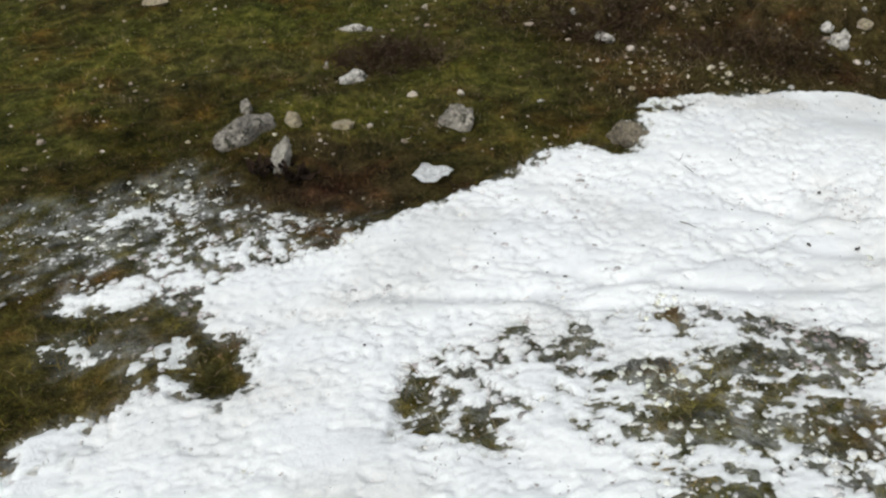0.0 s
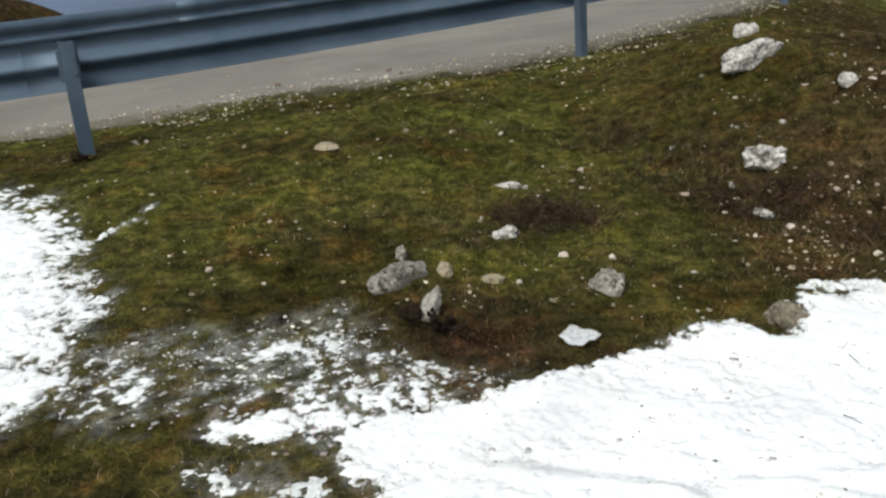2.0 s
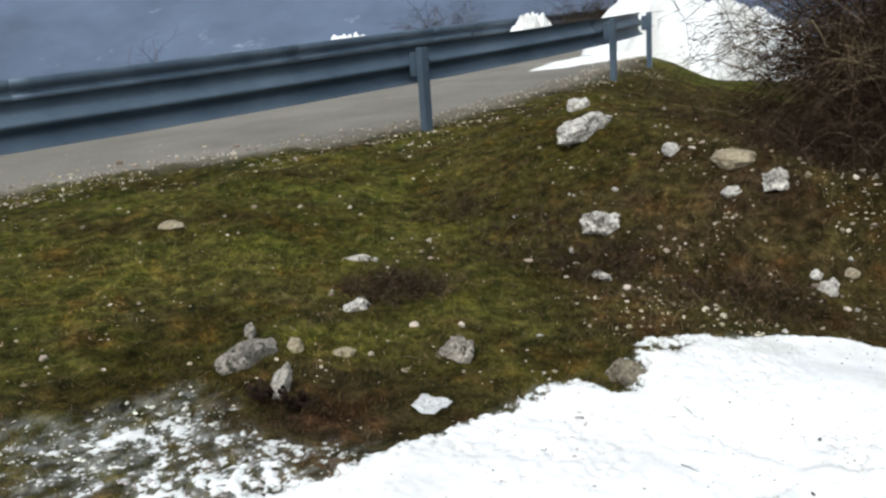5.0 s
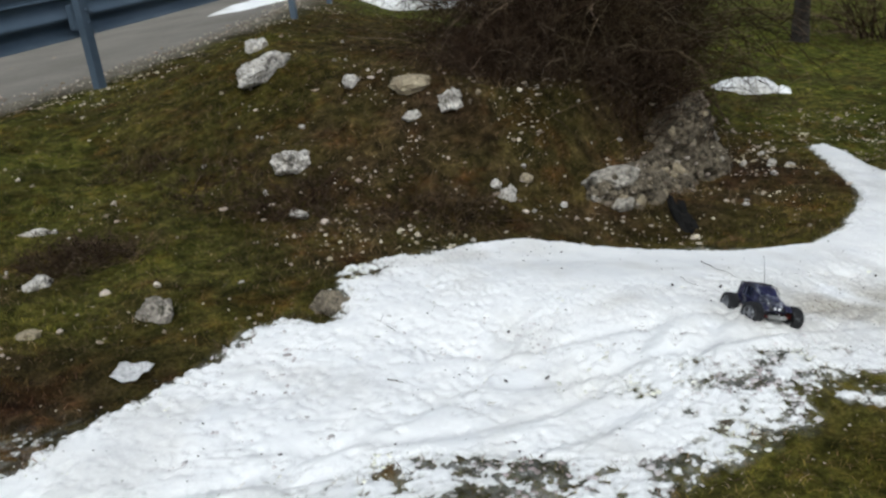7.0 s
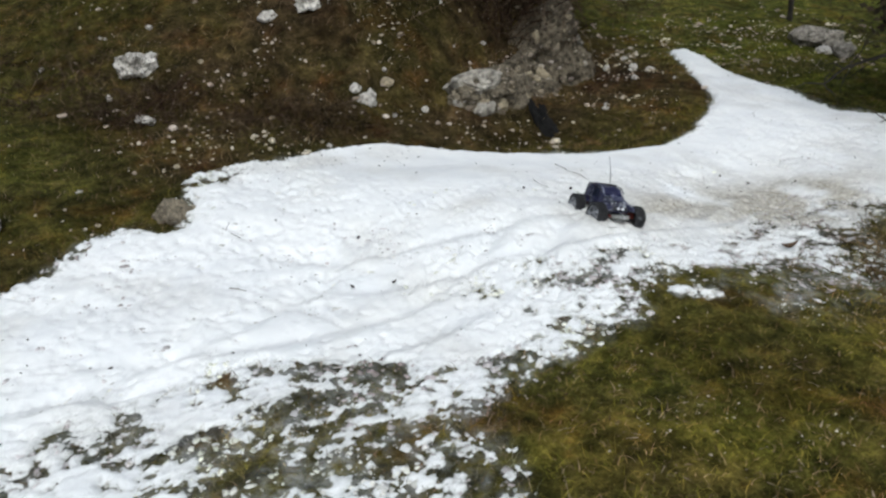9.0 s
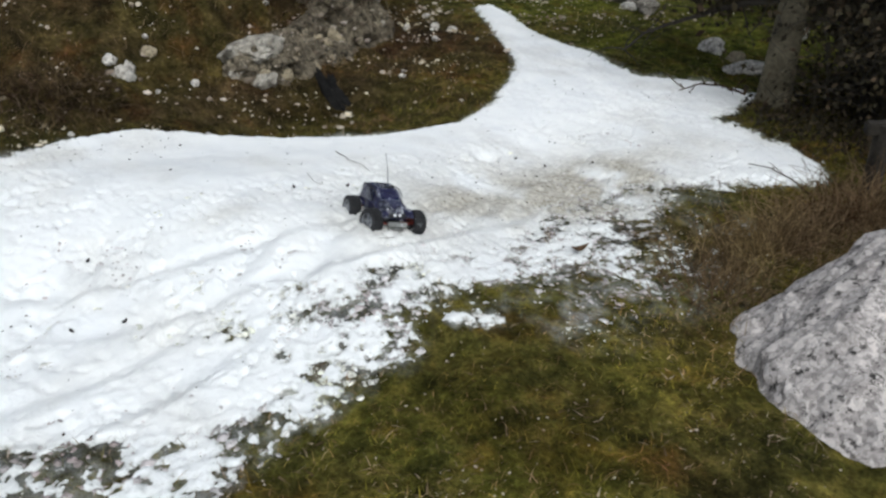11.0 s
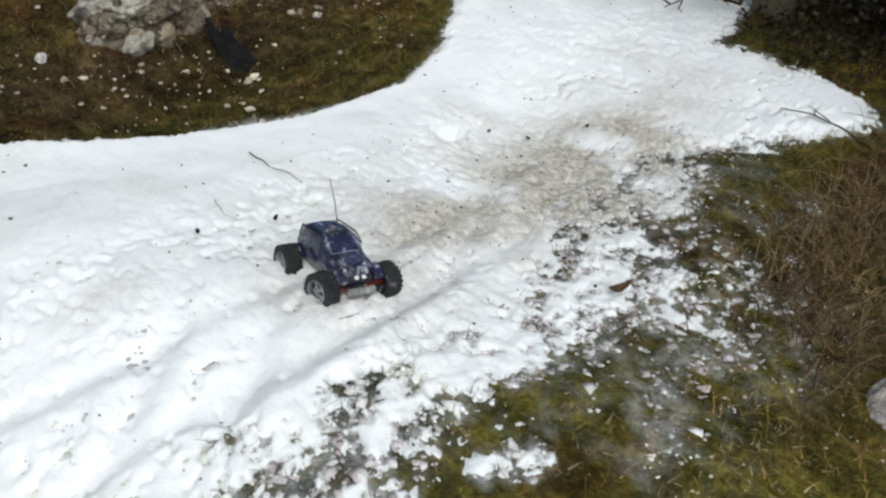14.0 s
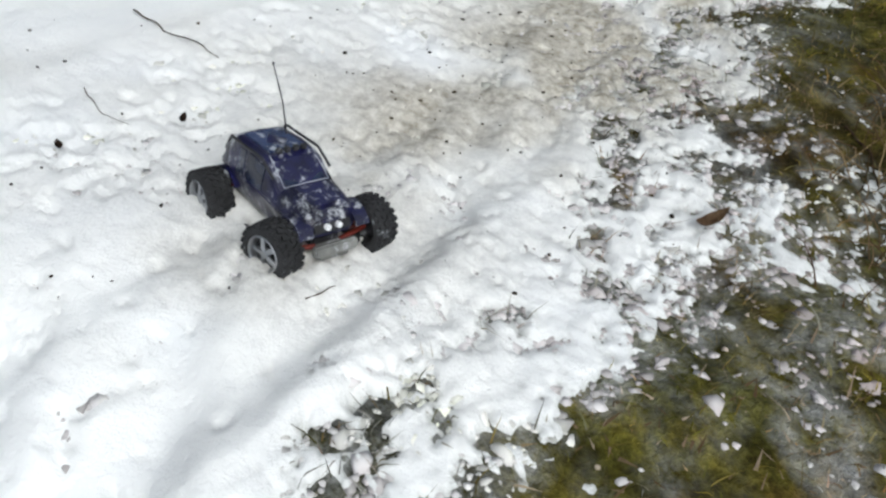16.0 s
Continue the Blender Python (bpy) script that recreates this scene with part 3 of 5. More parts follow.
SZ = snow_top(SX, SY)
SG = ground_z(SX, SY)
me, used = grid_mesh("snow_cover", sx, sy, SZ, SZ > SG - 0.03)
ux, uy = SX.reshape(-1)[used], SY.reshape(-1)[used]
dirt = 1.0 * np.exp(-((ux - 3.05) / 0.80) ** 2 - ((uy - 1.98) / 0.34) ** 2) + 0.5 * np.exp(-((ux - 3.5) / 0.35) ** 2 - ((uy - 1.95) / 0.15) ** 2) + 0.45 * np.exp(-((ux - 1.8) / 0.5) ** 2 - ((uy - 3.2) / 0.13) ** 2)
dirt = dirt + 0.8 * np.exp(-((ux - 3.28) / 0.30) ** 2 - ((uy - 1.84) / 0.16) ** 2) + 0.35 * np.exp(-((ux - 1.96) / 0.16) ** 2 - ((uy - 2.33) / 0.06) ** 2)
dirt = dirt * sstep(0.18, 0.66, fbm(ux, uy, 0.22, 4, 31)) + 0.22 * sstep(0.56, 0.8, fbm(ux, uy, 0.35, 4, 32))
value_layer(me, "dirt", np.clip(dirt, 0, 1))
deep = (SZ - SG).reshape(-1)[used]
value_layer(me, "thin", 0.95 * sstep(0.009, -0.003, deep) * (1 - 0.6 * sstep(0.8, 1.0, snow_cover(ux, uy))))
tagged(mesh_part("snow_cover", me, SNOWM), "white melting snow, lumpy, dirty tan in places", "snow", kind="stuff")


def surface(x, y):
    """The height on which a loose thing rests."""
    x, y = np.asarray(x, float), np.asarray(y, float)
    return np.maximum(ground_z(x, y), snow_top(x, y))


def lay(x, y):
    return float(surface(np.array([x]), np.array([y]))[0])


# ---------------------------------------------------------------- road
def arc_strip(name, r0, r1, a0, a1, n, rise, cols, material_, label, cat):
    ang = np.radians(np.linspace(a0, a1, n))
    rs = np.linspace(r0, r1, cols)
    A, R = np.meshgrid(ang, rs, indexing="ij")
    out = (R - r1) / (r0 - r1)
    R = R - out * verge(RC[0] + RR * np.cos(A)) - 0.22 * (fbm(A * RR, A * 3, 0.7, 4, 43) - 0.3) * (out > 0.999)
    x, y = RC[0] + R * np.cos(A), RC[1] + R * np.sin(A)
    z = road_z(x) + rise - 0.03 * (out > 0.999) + 0.012 * (fbm(x, y, 0.5, 3, 41) - 0.5)
    i = np.arange(n * cols).reshape(n, cols)
    q = np.stack([i[:-1, :-1], i[:-1, 1:], i[1:, 1:], i[1:, :-1]], -1).reshape(-1, 4)
    me = raw_mesh(name, np.stack([x, y, z], -1).reshape(-1, 3), q, True)
    return tagged(mesh_part(name, me, material_), label, cat, kind="structure")


arc_strip("road", RR - 0.50, RR - 6.2, -108, 0, 420, 0.010, 44, ROAD, "pale worn asphalt road, dry and dusty", "road")


# ---------------------------------------------------------------- guard rail
def on_arc(arc, off, deg, z):
    """A place off metres inside an arc (x, y, radius)."""
    a = radians(deg)
    x, y = arc[0] + (arc[2] - off) * math.cos(a), arc[1] + (arc[2] - off) * math.sin(a)
    return Vector((x, y, float(road_z(x)) + z))


W_SECTION = [(0.045, 0.155), (0.055, 0.152), (0.066, 0.142), (0.080, 0.118), (0.083, 0.090), (0.078, 0.066), (0.022, 0.020), (0.012, 0.004),
             (0.020, -0.014), (0.060, -0.036), (0.083, -0.056), (0.082, -0.084), (0.052, -0.122), (0.022, -0.150), (0.004, -0.155)]


def rail_beam(arc, off, a0, a1, z, side, parent, n=14):
    """A W-section beam along the arc; side: 1 bulges towards the centre of the bend."""
    bm = bmesh.new()
    rings = []
    for k in range(n + 1):
        a = a0 + (a1 - a0) * k / n
        ring = []
        for sheet in (0, 0.005):
            row = [bm.verts.new(on_arc(arc, off + side * (d + sheet), a, z + h)) for d, h in W_SECTION]
            ring.append(row)
        rings.append(ring[0] + ring[1][::-1])
    for p, q in zip(rings, rings[1:]):
        m = len(p)
        for j in range(m):
            bm.faces.new((p[j], p[(j + 1) % m], q[(j + 1) % m], q[j]))
    bm.faces.new(rings[0])
    bm.faces.new(rings[-1][::-1])
    bmesh.ops.recalc_face_normals(bm, faces=bm.faces)
    return part("beam", bm, STEEL, parent, smooth=True)


def rail_post(arc, a, height, parent):
    """A C-section steel post."""
    bm = bmesh.new()
    m = Matrix.Translation(on_arc(arc, 0, a, 0)) @ Matrix.Rotation(radians(a), 4, 'Z')
    lo, hi = -0.35, height
    for sx_, sy_, cx, cy in ((0.006, 0.08, 0.030, 0), (0.060, 0.006, 0, 0.04), (0.060, 0.006, 0, -0.04), (0.006, 0.022, -0.030, 0.029), (0.006, 0.022, -0.030, -0.029)):
        box(bm, (sx_, sy_, hi - lo), m @ Matrix.Translation((cx, cy, (hi + lo) / 2)))
    return part("post", bm, STEEL, parent)


def guard_rail(arc, angles, side, label, zc=0.565):
    rail = tagged(new("guard_rail"), label, "guard rail", group="rails along the road")
    for a in angles:
        rail_post(arc, a, zc + 0.14, rail)
        bm = bmesh.new()
        m = Matrix.Translation(on_arc(arc, 0, a, zc)) @ Matrix.Rotation(radians(a), 4, 'Z')
        box(bm, (0.07, 0.12, 0.20), m @ Matrix.Translation((-side * 0.065, 0, 0)), 0.008)
        part("spacer", bm, STEEL, rail)
        for dz in (-0.05, 0.05):
            bm = bmesh.new()
            bmesh.ops.create_cone(bm, cap_ends=True, segments=8, radius1=0.013, radius2=0.011, depth=0.014,
                                  matrix=m @ Matrix.Translation((side * 0.038, 0.02, dz)) @ Matrix.Rotation(radians(90), 4, 'Y'))
            part("bolt", bm, STEEL, rail)
    for k, (a, b) in enumerate(zip(angles, angles[1:])):
        rail_beam(arc, side * (0.10 + 0.004 * (k % 2)), a - 0.25 / arc[2] * 57.3, b + 0.25 / arc[2] * 57.3, zc, side, rail)
    return rail


guard_rail((*RC, RR), [-89.0, -75.7, -62.3, -48.89, -35.74, -28.6], 1, "galvanised steel guard rail on posts beside the road")
guard_rail((-60.0, 75.0, 85.1), [-56.5 + 2.7 * k for k in range(9)], -1, "galvanised guard rail along the far edge of the road", 0.62)


# ---------------------------------------------------------------- rocks
def rock_mesh(name, size, seed, detail=4, rough=0.22, facets=9, flat=0.0):
    """A stone: an icosphere cut by random planes and roughened."""
    bm = bmesh.new()
    bmesh.ops.create_icosphere(bm, subdivisions=detail, radius=1.0)
    r = random.Random(seed)
    planes = []
    for _ in range(facets):
        n = Vector((r.gauss(0, 1), r.gauss(0, 1), r.gauss(0, 1))).normalized()
        planes.append((n, r.uniform(0.55, 0.85)))
    off = Vector((r.uniform(0, 90), r.uniform(0, 90), r.uniform(0, 90)))
    for v in bm.verts:
        p = v.co.copy()
        for n, d in planes:
            s = p.dot(n) - d
            if s > 0:
                p -= n * s * 0.92
        k = noise.fractal(p * 1.6 + off, 1.0, 2.0, 5)
        fine = noise.fractal(p * 6.5 + off, 0.9, 2.0, 4)
        p *= 1 + rough * k + rough * 0.30 * fine
        if detail > 4:
            p *= 1 - 0.022 * abs(noise.fractal(p * 11 + off, 0.8, 2.0, 4)) - 0.09 * max(0.0, noise.noise(p * 4.5 + off) - 0.22)
        v.co = Vector((p.x * size[0], p.y * size[1], p.z * size[2]))
    me = bpy.data.meshes.new(name)
    bm.to_mesh(me)
    bm.free()
    return me


def rock(name, x, y, size, seed, mat_, label, cat="rock", turn=(0, 0, 0), sink=0.3, detail=4, rough=0.22, facets=9, group=""):
    me = rock_mesh(name, size, seed, detail, rough, facets)
    ob = mesh_part(name, me, mat_)
    ob.matrix_world = pose(x, y, lay(x, y) + size[2] * (1 - 2 * sink) * 0.8, *turn)
    return tagged(ob, label, cat, group=group)


rock("rock", 1.66, 5.50, (0.26, 0.11, 0.10), 3, ROCK_WHITE, "long pale limestone block lying in the grass", turn=(10, -8, 38), sink=0.30, detail=5)
rock("rock", 1.85, 6.25, (0.11, 0.08, 0.07), 5, ROCK_WHITE, "small white rock with a dark cleft in the grass", turn=(0, 0, 20), sink=0.25)
rock("rock", 1.42, 4.42, (0.11, 0.075, 0.095), 8, ROCK_WHITE, "white pitted rock on the brown bank", turn=(20, 0, 30), sink=0.36, detail=5, rough=0.42)
rock("rock", 0.44, 3.18, (0.085, 0.075, 0.075), 11, ROCK, "round grey and white rock in the turf", sink=0.40)
rock("rock", 1.05, 2.95, (0.098, 0.078, 0.075), 12, ROCK_BROWN, "round grey-brown rock at the edge of the snow", turn=(0, 0, 25), sink=0.48, detail=5, rough=0.32, facets=7)
rock("rock", -0.36, 3.17, (0.055, 0.17, 0.080), 17, ROCK, "long grey stone half sunk in the turf", turn=(0, 0, -36), sink=0.45)
rock("rock", -0.225, 2.90, (0.032, 0.050, 0.072), 23, ROCK_SLAB, "narrow upright pale stone beside a dead plant", turn=(-22, 22, -18), sink=0.24, rough=0.35, facets=4)
rock("rock", 0.07, 3.68, (0.065, 0.045, 0.045), 21, ROCK_WHITE, "pale flat stone in the grass", turn=(0, 0, 10), sink=0.40)
rock("rock", -0.18, 3.30, (0.036, 0.045, 0.045), 23, ROCK_TAN, "small tan stone in the grass", sink=0.40, detail=3)
rock("rock", 0.0, 3.24, (0.05, 0.028, 0.03), 25, ROCK_TAN, "small flat tan stone in the grass", turn=(0, 0, -30), sink=0.40, detail=3)
rock("rock", -0.36, 3.43, (0.025, 0.025, 0.04), 27, ROCK, "small upright grey stone in the turf", sink=0.2, detail=3)
rock("rock", -0.87, 4.87, (0.075, 0.045, 0.04), 29, ROCK_TAN, "cream stone lying on green grass", sink=0.25, detail=3)
rock("rock", 2.27, 4.65, (0.13, 0.09, 0.07), 31, ROCK_TAN, "tan flat rock on the bank", sink=0.40)
rock("rock", 2.40, 4.38, (0.085, 0.07, 0.065), 33, ROCK_WHITE, "white broken rock on the bank", sink=0.40, detail=5, rough=0.5)
rock("rock", 2.01, 4.9, (0.07, 0.05, 0.05), 35, ROCK_WHITE, "small white rock on the bank", sink=0.40, detail=3)
rock("rock", 2.36, 3.78, (0.05, 0.045, 0.06), 37, ROCK_WHITE, "white knobbly rock on the brown bank", sink=0.38, detail=5, rough=0.5)
rock("rock", 2.33, 3.86, (0.035, 0.03, 0.03), 62, ROCK_WHITE, "small white stone on the brown bank", sink=0.40, detail=3)
rock("rock", 2.52, 3.86, (0.04, 0.03, 0.03), 64, ROCK_TAN, "small pale stone on the brown bank", sink=0.40, detail=3)
rock("rock", 2.17, 4.44, (0.06, 0.04, 0.035), 39, ROCK_WHITE, "small pale stone on the bank", sink=0.40, detail=3)
rock("rock", 1.28, 3.98, (0.07, 0.030, 0.03), 40, ROCK_WHITE, "thin white stone in the brown grass", turn=(0, 0, -70), sink=0.40, detail=3)
rock("rock", 0.13, 4.36, (0.085, 0.03, 0.03), 42, ROCK_WHITE, "thin white stone in the grass", turn=(0, 0, -25), sink=0.40, detail=3)
rock("boulder", 2.86, 0.50, (0.78, 0.50, 0.37), 41, BOULDER, "large grey boulder with black lichen in the grass", "boulder", turn=(0, 22, 153), sink=0.60, detail=6, rough=0.10, facets=6)
rock("rotten_stump", 3.24, 3.46, (0.042, 0.036, 0.115), 73, CHAR, "black rotten wood stump leaning on the bank", "stump", turn=(-24, -12, 0), sink=0.30, detail=5, rough=0.60, facets=5)


def rock_face():
    """The broken end of the bank: a rough wall of rock and earth that leans back into the mound."""
    corner = np.array(FACE)
    way = np.concatenate([[0], np.cumsum(np.hypot(*np.diff(corner, axis=0).T))])
    n, m, back = 190, 46, 8
    u = np.linspace(0, way[-1], n)
    fx, fy = np.interp(u, way, corner[:, 0]), np.interp(u, way, corner[:, 1])
    k = np.ones(15) / 15
    fx = np.convolve(np.pad(fx, 7, "edge"), k, "valid")
    fy = np.convolve(np.pad(fy, 7, "edge"), k, "valid")
    tx_, ty_ = np.gradient(fx), np.gradient(fy)
    ln = np.hypot(tx_, ty_)
    ox, oy = ty_ / ln, -tx_ / ln
    lo = land_h(fx + ox * 0.05, fy + oy * 0.05) - 0.07
    hi = face_top(fx) + 0.02 + 0.05 * (fbm(u, u * 0 + 3, 0.22, 3, 161) - 0.5)
    ends = sstep(0, 0.10, u) * sstep(way[-1], way[-1] - 0.12, u)
    hi = lo + (hi - lo) * (0.25 + 0.75 * ends)
    co = []
    for i in range(n):
        for j in range(m + back):
            v = min(1.0, j / (m - 1))
            deep = max(0, j - m + 1) / back
            z = lo[i] + (hi[i] - lo[i]) * v - 0.10 * deep
            inward = -0.03 + 0.17 * v ** 1.5 + 0.28 * deep
            p = Vector((fx[i] * 1.0, fy[i] * 1.0, z))
            step = noise.fractal(Vector((p.x * 3.2, p.y * 3.2, p.z * 7.0)), 1.0, 2.0, 4)
            crag = abs(noise.fractal(p * 9.0, 0.9, 2.0, 4))
            push = 0.055 * step - 0.050 * crag + 0.012 * noise.fractal(p * 34.0, 0.8, 2.0, 3)
            push -= 0.10 * math.exp(-((p.x - 3.80) / 0.045) ** 2 - ((z + 0.10) / 0.06) ** 2)
            push += 0.050 * math.exp(-((p.x - 3.05) / 0.22) ** 2) * (1 if v > 0.62 else 0.2)
            push *= float(ends[i]) * (1 - deep)
            d = push - inward
            co.append((p.x + ox[i] * d, p.y + oy[i] * d, z + 0.02 * noise.noise(p * 11.0) * (1 - deep)))
    i = np.arange(n * (m + back)).reshape(n, m + back)
    q = np.stack([i[:-1, :-1], i[1:, :-1], i[1:, 1:], i[:-1, 1:]], -1).reshape(-1, 4)
    me = raw_mesh("rock_outcrop", np.array(co), q, True)
    face = tagged(mesh_part("rock_outcrop", me, ROCK_FACE), "weathered pale broken rock face in the bank", "rock outcrop")
    r = random.Random(171)
    for k in range(46):
        i, j = r.randrange(12, n - 8), r.randrange(10, m - 1)
        w = r.choice((0.018, 0.026, 0.034, 0.05, 0.07))
        p = Vector(co[i * (m + back) + j])
        piece = mesh_part("embedded_stone", rock_mesh("embedded_stone", (w, w * r.uniform(0.5, 0.9), w * r.uniform(0.5, 0.9)), 400 + k, 3, 0.25, 9), r.choice((ROCK_SLAB, ROCK_BROWN, ROCK_FACE, ROCK_TAN)), face)
        piece.matrix_world = pose(p.x - ox[i] * w * 0.15, p.y - oy[i] * w * 0.15, p.z, r.uniform(-40, 40), r.uniform(-40, 40), r.uniform(0, 360))
    return face


OUTCROPS = [rock_face()]
rock("rock", 3.02, 3.74, (0.24, 0.15, 0.09), 43, ROCK_SLAB, "pale flat-topped rock ledge at the foot of the bank", turn=(-16, 4, 22), sink=0.32, detail=5, rough=0.20, facets=12)
rock("rock", 3.22, 3.72, (0.15, 0.10, 0.15), 44, ROCK_FACE, "sandy broken rock under the ledge", turn=(-10, 6, 30), sink=0.52, detail=5, rough=0.30, facets=12)
for x, y, w, seed in ((4.02, 4.22, 0.065, 301), (4.13, 4.26, 0.055, 302), (3.93, 4.20, 0.045, 303), (4.20, 4.36, 0.040, 304), (3.42, 3.84, 0.034, 305), (3.52, 3.92, 0.026, 306),
                      (4.34, 4.10, 0.034, 307), (4.46, 3.98, 0.045, 308), (4.50, 3.86, 0.036, 309), (4.28, 3.80, 0.024, 310), (4.62, 4.22, 0.030, 311)):
    rock("stone", x, y, (w, w * 0.75, w * 0.7), seed, ROCK_WHITE, "pale broken stone beside the rock face", "stone", (0, 0, 37 * seed % 360), 0.25, 3, 0.30, 8, "stones of the rock face")
rock("rock", 6.40, 3.95, (0.24, 0.14, 0.11), 49, ROCK, "grey rock in the meadow", turn=(0, 0, -30), sink=0.35)
rock("rock", 6.25, 3.60, (0.11, 0.08, 0.08), 50, ROCK, "small grey rock in the meadow", sink=0.35)
rock("rock", 5.72, 2.78, (0.11, 0.08, 0.07), 52, ROCK_WHITE, "pale angular stone beside the tree", sink=0.3)
rock("rock", 5.52, 2.46, (0.18, 0.08, 0.05), 54, ROCK_WHITE, "flat pale stone beside the tree", turn=(0, 0, -40), sink=0.3)
rock("rock", 5.66, 2.58, (0.08, 0.06, 0.05), 56, ROCK_TAN, "small pale stone beside the tree", sink=0.3)
rock("rock", 6.55, 2.62, (0.13, 0.10, 0.10), 55, ROCK_WHITE, "pale stone behind the tree", sink=0.3)
rock("rock", 6.20, 3.72, (0.08, 0.06, 0.05), 57, ROCK_WHITE, "small pale stone in the meadow", sink=0.3)

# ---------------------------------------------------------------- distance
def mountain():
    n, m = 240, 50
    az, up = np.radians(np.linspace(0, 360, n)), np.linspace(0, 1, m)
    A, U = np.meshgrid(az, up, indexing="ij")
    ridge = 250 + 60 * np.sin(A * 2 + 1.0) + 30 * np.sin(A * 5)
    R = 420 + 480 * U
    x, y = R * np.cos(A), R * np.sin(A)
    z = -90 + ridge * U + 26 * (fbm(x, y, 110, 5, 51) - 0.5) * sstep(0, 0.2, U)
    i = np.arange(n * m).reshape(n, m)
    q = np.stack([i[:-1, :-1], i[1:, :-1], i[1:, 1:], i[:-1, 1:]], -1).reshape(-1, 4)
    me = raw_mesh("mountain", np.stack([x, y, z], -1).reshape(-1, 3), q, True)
    # air haze is painted in as blue-grey base tones
    mt, nt, b = material("haze_painted_mountain", 1.0)
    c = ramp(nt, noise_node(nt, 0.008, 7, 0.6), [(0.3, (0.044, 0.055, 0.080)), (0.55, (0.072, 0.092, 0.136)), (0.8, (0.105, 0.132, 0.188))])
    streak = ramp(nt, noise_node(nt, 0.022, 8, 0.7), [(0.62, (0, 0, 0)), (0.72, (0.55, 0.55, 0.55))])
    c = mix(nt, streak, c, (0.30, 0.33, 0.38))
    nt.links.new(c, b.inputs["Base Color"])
    # the slope also glows in these tones, as lit haze would
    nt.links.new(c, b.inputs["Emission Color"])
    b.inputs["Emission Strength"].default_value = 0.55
    return tagged(mesh_part("mountain_backdrop", me, mt), "mountainside across the valley, blue-grey haze painted in, faintly glowing", "mountain", kind="structure")


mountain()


# ---------------------------------------------------------------- snow heaps
def snow_heap(x, y, rx, ry, height, seed, label, turn=0, ground=None):
    """A ploughed heap: a lumpy dome that runs out flat."""
    n, m = 110, 46
    A, U = np.meshgrid(np.linspace(0, 2 * np.pi, n, endpoint=False), np.linspace(0, 1, m), indexing="ij")
    px, py = rx * U * np.cos(A), ry * U * np.sin(A)
    out = 1 + 0.45 * (fbm(np.cos(A) * 2 + 9, np.sin(A) * 2 + 9, 1.2, 3, seed) - 0.5)
    px, py = px * out, py * out
    z = (1 - U ** 2.8) * height * (0.45 + 0.60 * fbm(px, py, rx * 0.5, 3, seed + 1)) + height * 0.45 * lumps(px + 50, py + 50, rx * 0.26, seed + 2) * (1 - U ** 3) + height * 0.22 * lumps(px + 50, py + 50, rx * 0.11, seed + 3) * (1 - U ** 4)
    c, s_ = math.cos(radians(turn)), math.sin(radians(turn))
    wx, wy = x + px * c - py * s_, y + px * s_ + py * c
    gz = land_h(wx, wy) if ground is None else np.full(wx.shape, ground)
    co = np.stack([wx, wy, gz + z - 0.06 * U], -1).reshape(-1, 3)
    i = np.arange(n * m).reshape(n, m)
    j = np.roll(i, -1, 0)
    q = np.stack([i[:, :-1], i[:, 1:], j[:, 1:], j[:, :-1]], -1).reshape(-1, 4)
    me = raw_mesh("snow_heap", co, q, True)
    value_layer(me, "dirt", 0.55 * sstep(0.45, 0.75, fbm(co[:, 0], co[:, 1], 0.5, 4, seed)))
    return tagged(mesh_part("snow_heap", me, SNOWM), label, "snow heap", group="heaps of ploughed snow")


snow_heap(7.05, 15.1, 2.1, 1.4, 0.98, 61, "large ploughed heap of lumpy snow at the end of the rail", 10)
snow_heap(4.3, 13.9, 1.7, 0.5, 0.09, 63, "low trampled snow lying on the road edge", 35)
snow_heap(6.25, 16.6, 1.6, 1.0, 0.74, 65, "lumpy snow heap behind the rail", 40)
snow_heap(6.38, 6.0, 0.44, 0.27, 0.09, 66, "small flat patch of snow in the meadow", -35)
snow_heap(0.70, 17.6, 0.9, 0.5, 0.62, 67, "small snow heap at the far rail", 45)
snow_heap(4.55, 18.8, 0.9, 0.5, 0.62, 69, "small snow heap beside the far rail", 45)

snow_heap(18.6, 7.7, 2.4, 0.7, 0.10, 70, "long patch of snow on the slope below the meadow", 25)
snow_heap(23.5, 9.0, 3.2, 0.9, 0.12, 72, "far patch of snow on the slope below the meadow", 20)
snow_heap(9.25, 4.85, 0.35, 0.18, 0.05, 74, "small patch of snow at the meadow edge", 20)


def earth_bank(x, y, rx, ry, height, base, turn, seed):
    """A grassed rise beyond the road, running down into the valley."""
    n, m = 90, 30
    A, U = np.meshgrid(np.linspace(0, 2 * np.pi, n, endpoint=False), np.linspace(0, 1, m), indexing="ij")
    px, py = rx * U * np.cos(A), ry * U * np.sin(A)
    z = base + height * (1 - U ** 2.0) + 0.45 * (fbm(px + 40, py + 40, 1.6, 4, seed) - 0.5)
    c, s_ = math.cos(radians(turn)), math.sin(radians(turn))
    i = np.arange(n * m).reshape(n, m)
    j = np.roll(i, -1, 0)
    q = np.stack([i[:, :-1], i[:, 1:], j[:, 1:], j[:, :-1]], -1).reshape(-1, 4)
    me = raw_mesh("earth_bank", np.stack([x + px * c - py * s_, y + px * s_ + py * c, z], -1).reshape(-1, 3), q, True)
    value_layer(me, "dry", np.full(n * m, 0.65))
    return tagged(mesh_part("earth_bank", me, TURF), "brown and green grassy rise beyond the road", "bank", kind="structure")


earth_bank(-8.9, 14.6, 6.0, 2.6, 4.0, -2.6, 28, 68)

